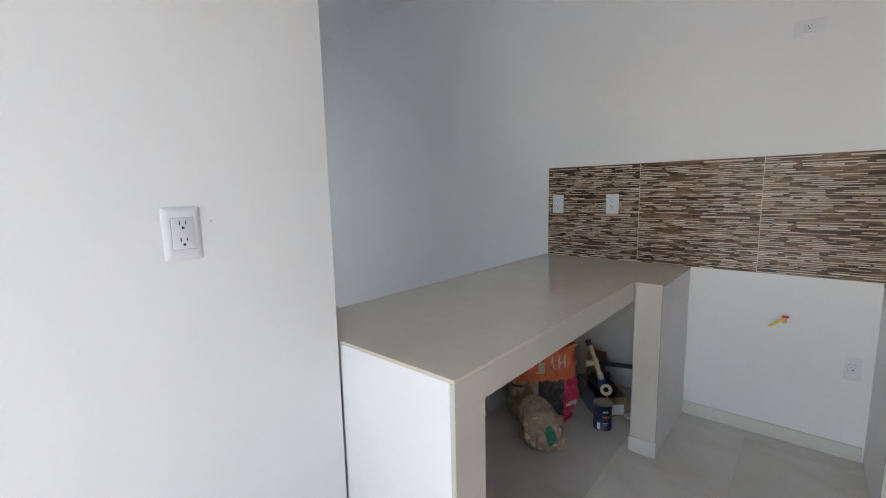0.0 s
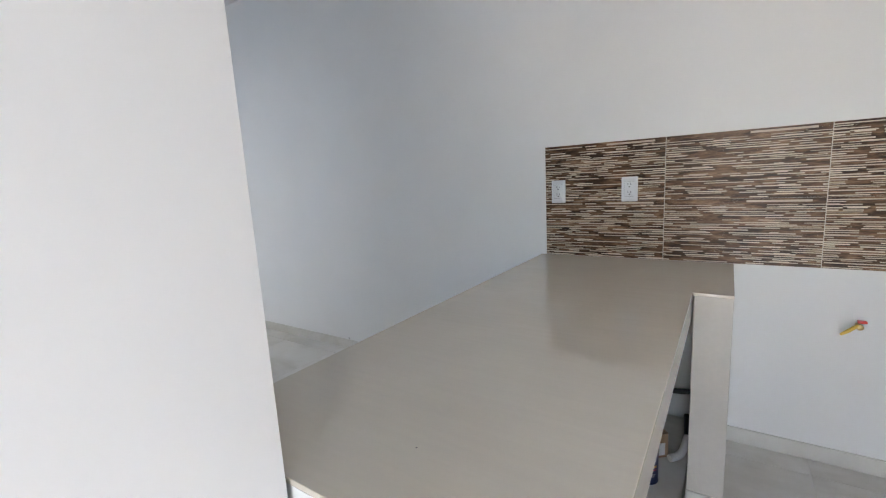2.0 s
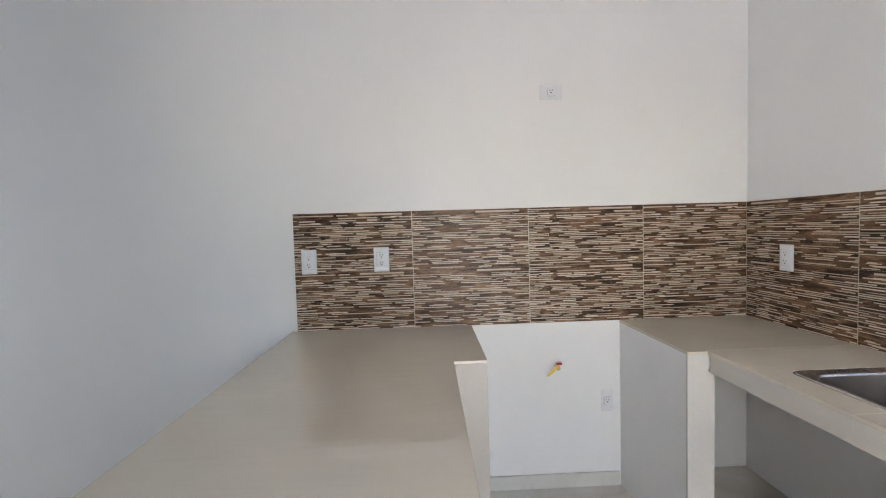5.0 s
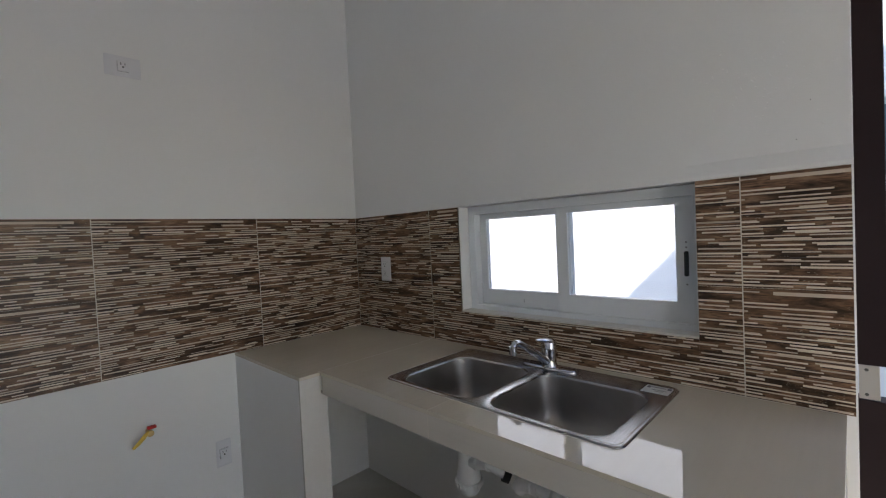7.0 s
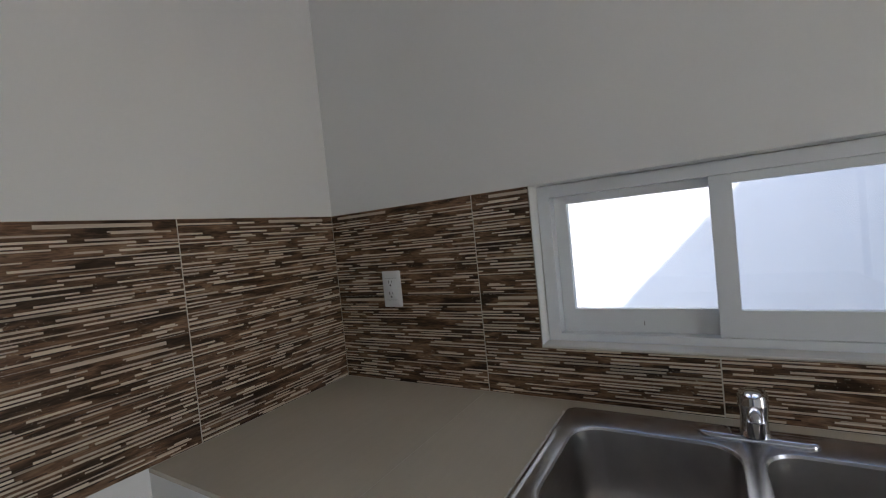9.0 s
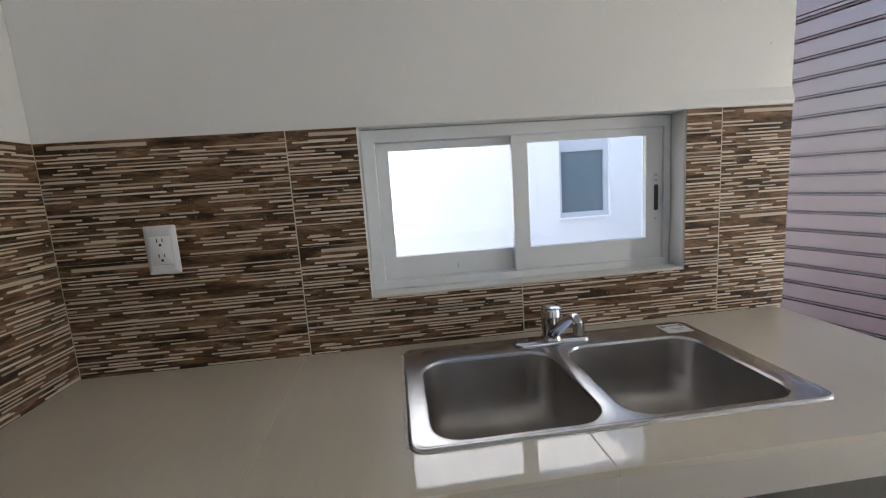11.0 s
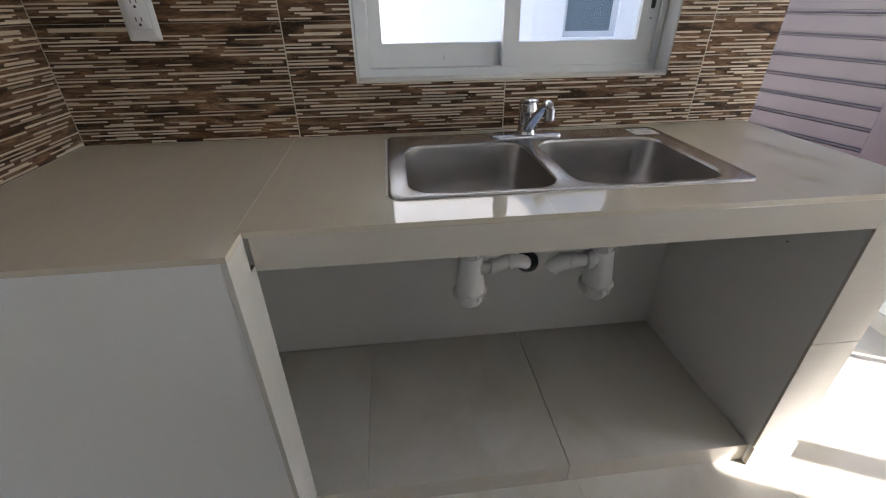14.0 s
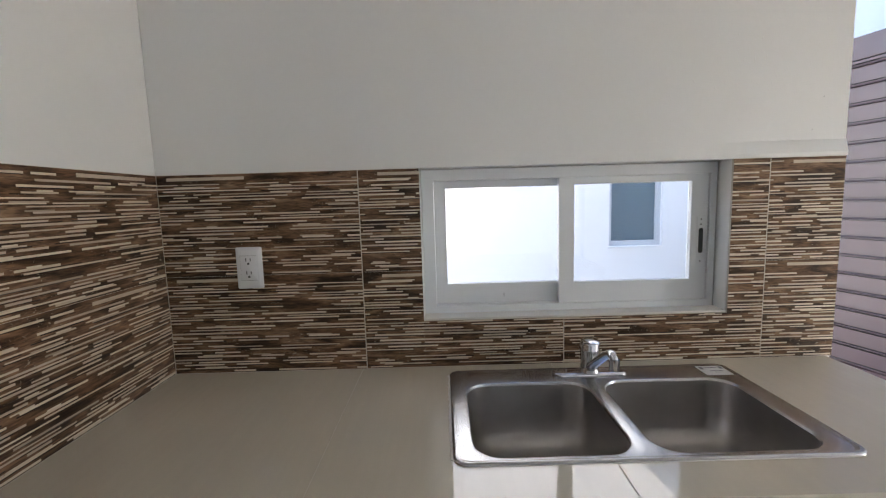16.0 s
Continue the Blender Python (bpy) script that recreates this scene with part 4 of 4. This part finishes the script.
sack((-1.905, -0.905, SHELF), [(0.0, 0.070, 0.060, 0.02, 0), (0.02, 0.096, 0.085, 0.015, 0), (0.06, 0.102, 0.088, 0, 0), (0.10, 0.100, 0.074, -0.012, 0.01), (0.14, 0.090, 0.060, -0.024, 0.030), (0.17, 0.076, 0.046, -0.034, 0.050), (0.195, 0.058, 0.034, -0.040, 0.065), (0.212, 0.034, 0.018, -0.045, 0.075)], 33,
     "crumpled brown kraft paper bag with a green print", print_front, 0.24, 9.0, [KRAFT, GREENP, PALEP], False)

# paint can
can = thing("paint_can", (-1.735, -0.565, SHELF), "navy blue paint can with a metal lid and printed label", "can")
world_part("body", lathe([(0.047, 0.0), (0.049, 0.002), (0.049, 0.006), (0.0475, 0.008), (0.0475, 0.132), (0.049, 0.134), (0.049, 0.138)], (-1.735, -0.565, SHELF), n=40), NAVY, can, smooth=True)
world_part("lid", lathe([(0.049, 0.1382), (0.0495, 0.141), (0.046, 0.142), (0.044, 0.138), (0.040, 0.138), (0.037, 0.141), (0.034, 0.137), (0.001, 0.137)], (-1.735, -0.565, SHELF), n=40), TIN, can, smooth=True)


def on_can(name, a0, a1, z0_, z1_, m, label=""):
    bm = bmesh.new()
    r, cx, cy = 0.0479, -1.735, -0.565
    rows = [[Vector((cx + r * math.cos(radians(a)), cy + r * math.sin(radians(a)), SHELF + z)) for a in [a0 + (a1 - a0) * k / 8 for k in range(9)]] for z in (z0_, z1_)]
    lo, hi = ([bm.verts.new(p) for p in rw] for rw in rows)
    for k in range(8):
        bm.faces.new((lo[k], lo[k + 1], hi[k + 1], hi[k]))
    return world_part(name, bm, m, can, label)


WHITEP = mat("white_print", (0.7, 0.7, 0.68), 0.4)
GOLDP = mat("amber_print", (0.6, 0.33, 0.06), 0.4)
REDP = mat("red_print", (0.5, 0.03, 0.03), 0.4)
on_can("name_bar", -70, -34, 0.102, 0.113, WHITEP, "white lettering bar")
on_can("title_bar", -72, -26, 0.074, 0.084, GOLDP, "amber lettering bar")
on_can("line", -70, -28, 0.064, 0.0670, REDP, "red printed line")
on_can("line", -68, -34, 0.044, 0.0465, WHITEP)
on_can("line", -66, -38, 0.036, 0.038, WHITEP)
on_can("barcode_panel", -104, -84, 0.008, 0.046, WHITEP, "white label panel")
on_can("emblem", -120, -104, 0.080, 0.096, REDP, "red emblem")

# low box of plumbing odds and ends
bx = thing("cardboard_box", (-1.80, -0.28, SHELF), "open cardboard box of tools and fittings beside the can", "box")
BT = Matrix.Translation((-1.839, -0.324, SHELF)) @ Matrix.Rotation(radians(42), 4, "Z")


def in_box(name, bm, material, parent, label="", smooth=False):
    bmesh.ops.transform(bm, matrix=BT, verts=bm.verts[:])
    return world_part(name, bm, material, parent, label, smooth)


in_box("bottom", box(-0.085, 0.085, -0.145, 0.145, 0.0, 0.004), CARD, bx)
in_box("side", box(-0.09, -0.086, -0.15, 0.15, 0.0, 0.125), GREYBOX, bx, "grey printed box side")
in_box("side", box(0.086, 0.09, -0.15, 0.15, 0.0, 0.115), CARD, bx)
in_box("end", box(-0.0855, 0.0855, -0.15, -0.146, 0.0, 0.112), CARD, bx)
in_box("end", box(-0.0855, 0.0855, 0.146, 0.15, 0.0, 0.125), CARD, bx)
in_box("label_panel", box(0.0, 0.075, -0.152, -0.1503, 0.012, 0.070), WHITEP, bx, "white label panel")
flap = thing("cardboard_flap", (-1.93, -0.10, SHELF), "folded tan cardboard leaning on the wall behind the box", "box")
bm = box(-0.060, 0.060, -0.003, 0.003, 0.0, 0.215, 0.001)
bmesh.ops.transform(bm, matrix=Matrix.Translation((-1.97, -0.075, SHELF + 0.001)) @ Matrix.Rotation(radians(8), 4, "Z") @ Matrix.Rotation(radians(-12), 4, "X"), verts=bm.verts[:])
world_part("sheet", bm, CARD, flap)
rnd = random.Random(8)
tool = thing("tool_bag", (-1.81, -0.24, SHELF), "crumpled black tool bag lying in the box", "bag")
bm = bmesh.new()
bmesh.ops.create_icosphere(bm, subdivisions=4, radius=1.0)
for v in bm.verts:
    k = 1 + 0.45 * noise.noise(v.co * 2.1) + 0.2 * noise.noise(v.co * 5)
    v.co = Vector((v.co.x * 0.064 * k, v.co.y * 0.11 * k, max(v.co.z * 0.085 * k + 0.095, 0.006)))
in_box("bag", bm, BLACKM, tool, "", True)
in_box("strap", tube(smooth_path([(0.01, -0.06, 0.150), (0.04, -0.02, 0.19), (0.06, 0.05, 0.175), (0.065, 0.10, 0.12)]), 0.008, 10), BLACKM, tool, "black strap", True)
can2 = thing("grey_handle_tool", (-1.655, -0.36, SHELF), "black tool with a pale handle behind the can", "tool")
world_part("handle", tube(smooth_path([(-1.66, -0.42, SHELF + 0.022), (-1.62, -0.37, SHELF + 0.03), (-1.60, -0.30, SHELF + 0.08)]), 0.016, 14), WHITEP, can2, smooth=True)
world_part("head", tube([(-1.60, -0.30, SHELF + 0.08), (-1.60, -0.24, SHELF + 0.15)], [0.016, 0.022], 14), BLACKM, can2, smooth=True)
bar = thing("black_pipe", (-1.75, -0.16, 0.27), "black plastic bar lying across the box", "tool")
world_part("bar", tube([(-1.90, -0.22, 0.265), (-1.585, -0.12, 0.272)], 0.013, 12), BLACKM, bar, smooth=True)

# tee of cream pipe leaning on the box
tee = thing("pipe_assembly", (-1.85, -0.36, 0.16), "cream plastic pipe tee with a black cap leaning on the box", "plumbing")
p0, p1 = Vector((-1.823, -0.36, 0.235)), Vector((-1.903, -0.35, 0.424))
ax = (p1 - p0).normalized()
world_part("pipe", tube([p0, p1], 0.0125, 16), CPVC, tee, smooth=True)
world_part("collar", tube([p0 - ax * 0.002, p0 + ax * 0.035], 0.0175, 18), CPVC, tee, smooth=True)
mid = p0 + ax * 0.095
world_part("tee", tube([mid - ax * 0.028, mid + ax * 0.028], 0.0175, 18), CPVC, tee, smooth=True)
arm = Vector((-0.80, -0.55, -0.10)).normalized()
world_part("branch", tube([mid, mid + arm * 0.045], [0.015, 0.0175], 18, caps=False), CPVC, tee, smooth=True)
bm = lathe([(0.020, 0.0), (0.021, 0.002), (0.021, 0.012), (0.019, 0.014), (0.013, 0.014), (0.012, 0.004), (0.001, 0.004)], mid + arm * 0.044, arm, 22)
world_part("socket", bm, CPVC, tee, smooth=True)
world_part("cap", tube([p1 - ax * 0.006, p1 + ax * 0.028], 0.0165, 18), BLACKM, tee, "black ribbed cap", True)
valve = thing("blue_valve", (-1.80, -0.38, 0.20), "blue plastic valve under a white threaded ring", "plumbing")
world_part("body", tube([(-1.822, -0.358, 0.232), (-1.805, -0.37, 0.165)], [0.021, 0.027], 18), BLUEP, valve, smooth=True)
ring = lathe([(0.014, 0.0), (0.014, 0.012), (0.016, 0.014), (0.029, 0.016), (0.032, 0.012), (0.032, 0.003), (0.029, 0.0)], (-1.765, -0.44, 0.215), (0.35, -0.85, 0.35), 28, None, False, False)
ring_ = thing("threaded_ring", (-1.765, -0.44, 0.215), "cream plastic threaded pipe ring resting on the box", "plumbing")
world_part("ring", ring, CPVC, ring_, smooth=True)


# ---- floor tiles ----
floor_mesh = {}
for i in range(-9, 3):
    for j in range(-7, 2):
        x0, x1 = -1.145 + 0.6 * i, -1.145 + 0.6 * (i + 1)
        y0, y1 = -0.73 + 0.6 * j, -0.73 + 0.6 * (j + 1)
        x0, x1, y0, y1 = max(x0, -6.0), min(x1, 0.0), max(y0, -3.80), min(y1, 0.0)
        if x1 - x0 < 0.02 or y1 - y0 < 0.02:
            continue
        w, d = round(x1 - x0, 4), round(y1 - y0, 4)
        if (w, d) not in floor_mesh:
            me = bpy.data.meshes.new("floor_tile")
            b = box(0.001, w - 0.001, 0.001, d - 0.001, -0.006, 0.0, 0.0006, 1)
            finish(b)
            b.to_mesh(me)
            b.free()
            me.materials.append(MARBLE)
            floor_mesh[w, d] = me
        ob = new("floor_tile", floor_mesh[w, d])
        ob.parent = floor
        ob.location = (x0, y0, 0.0)
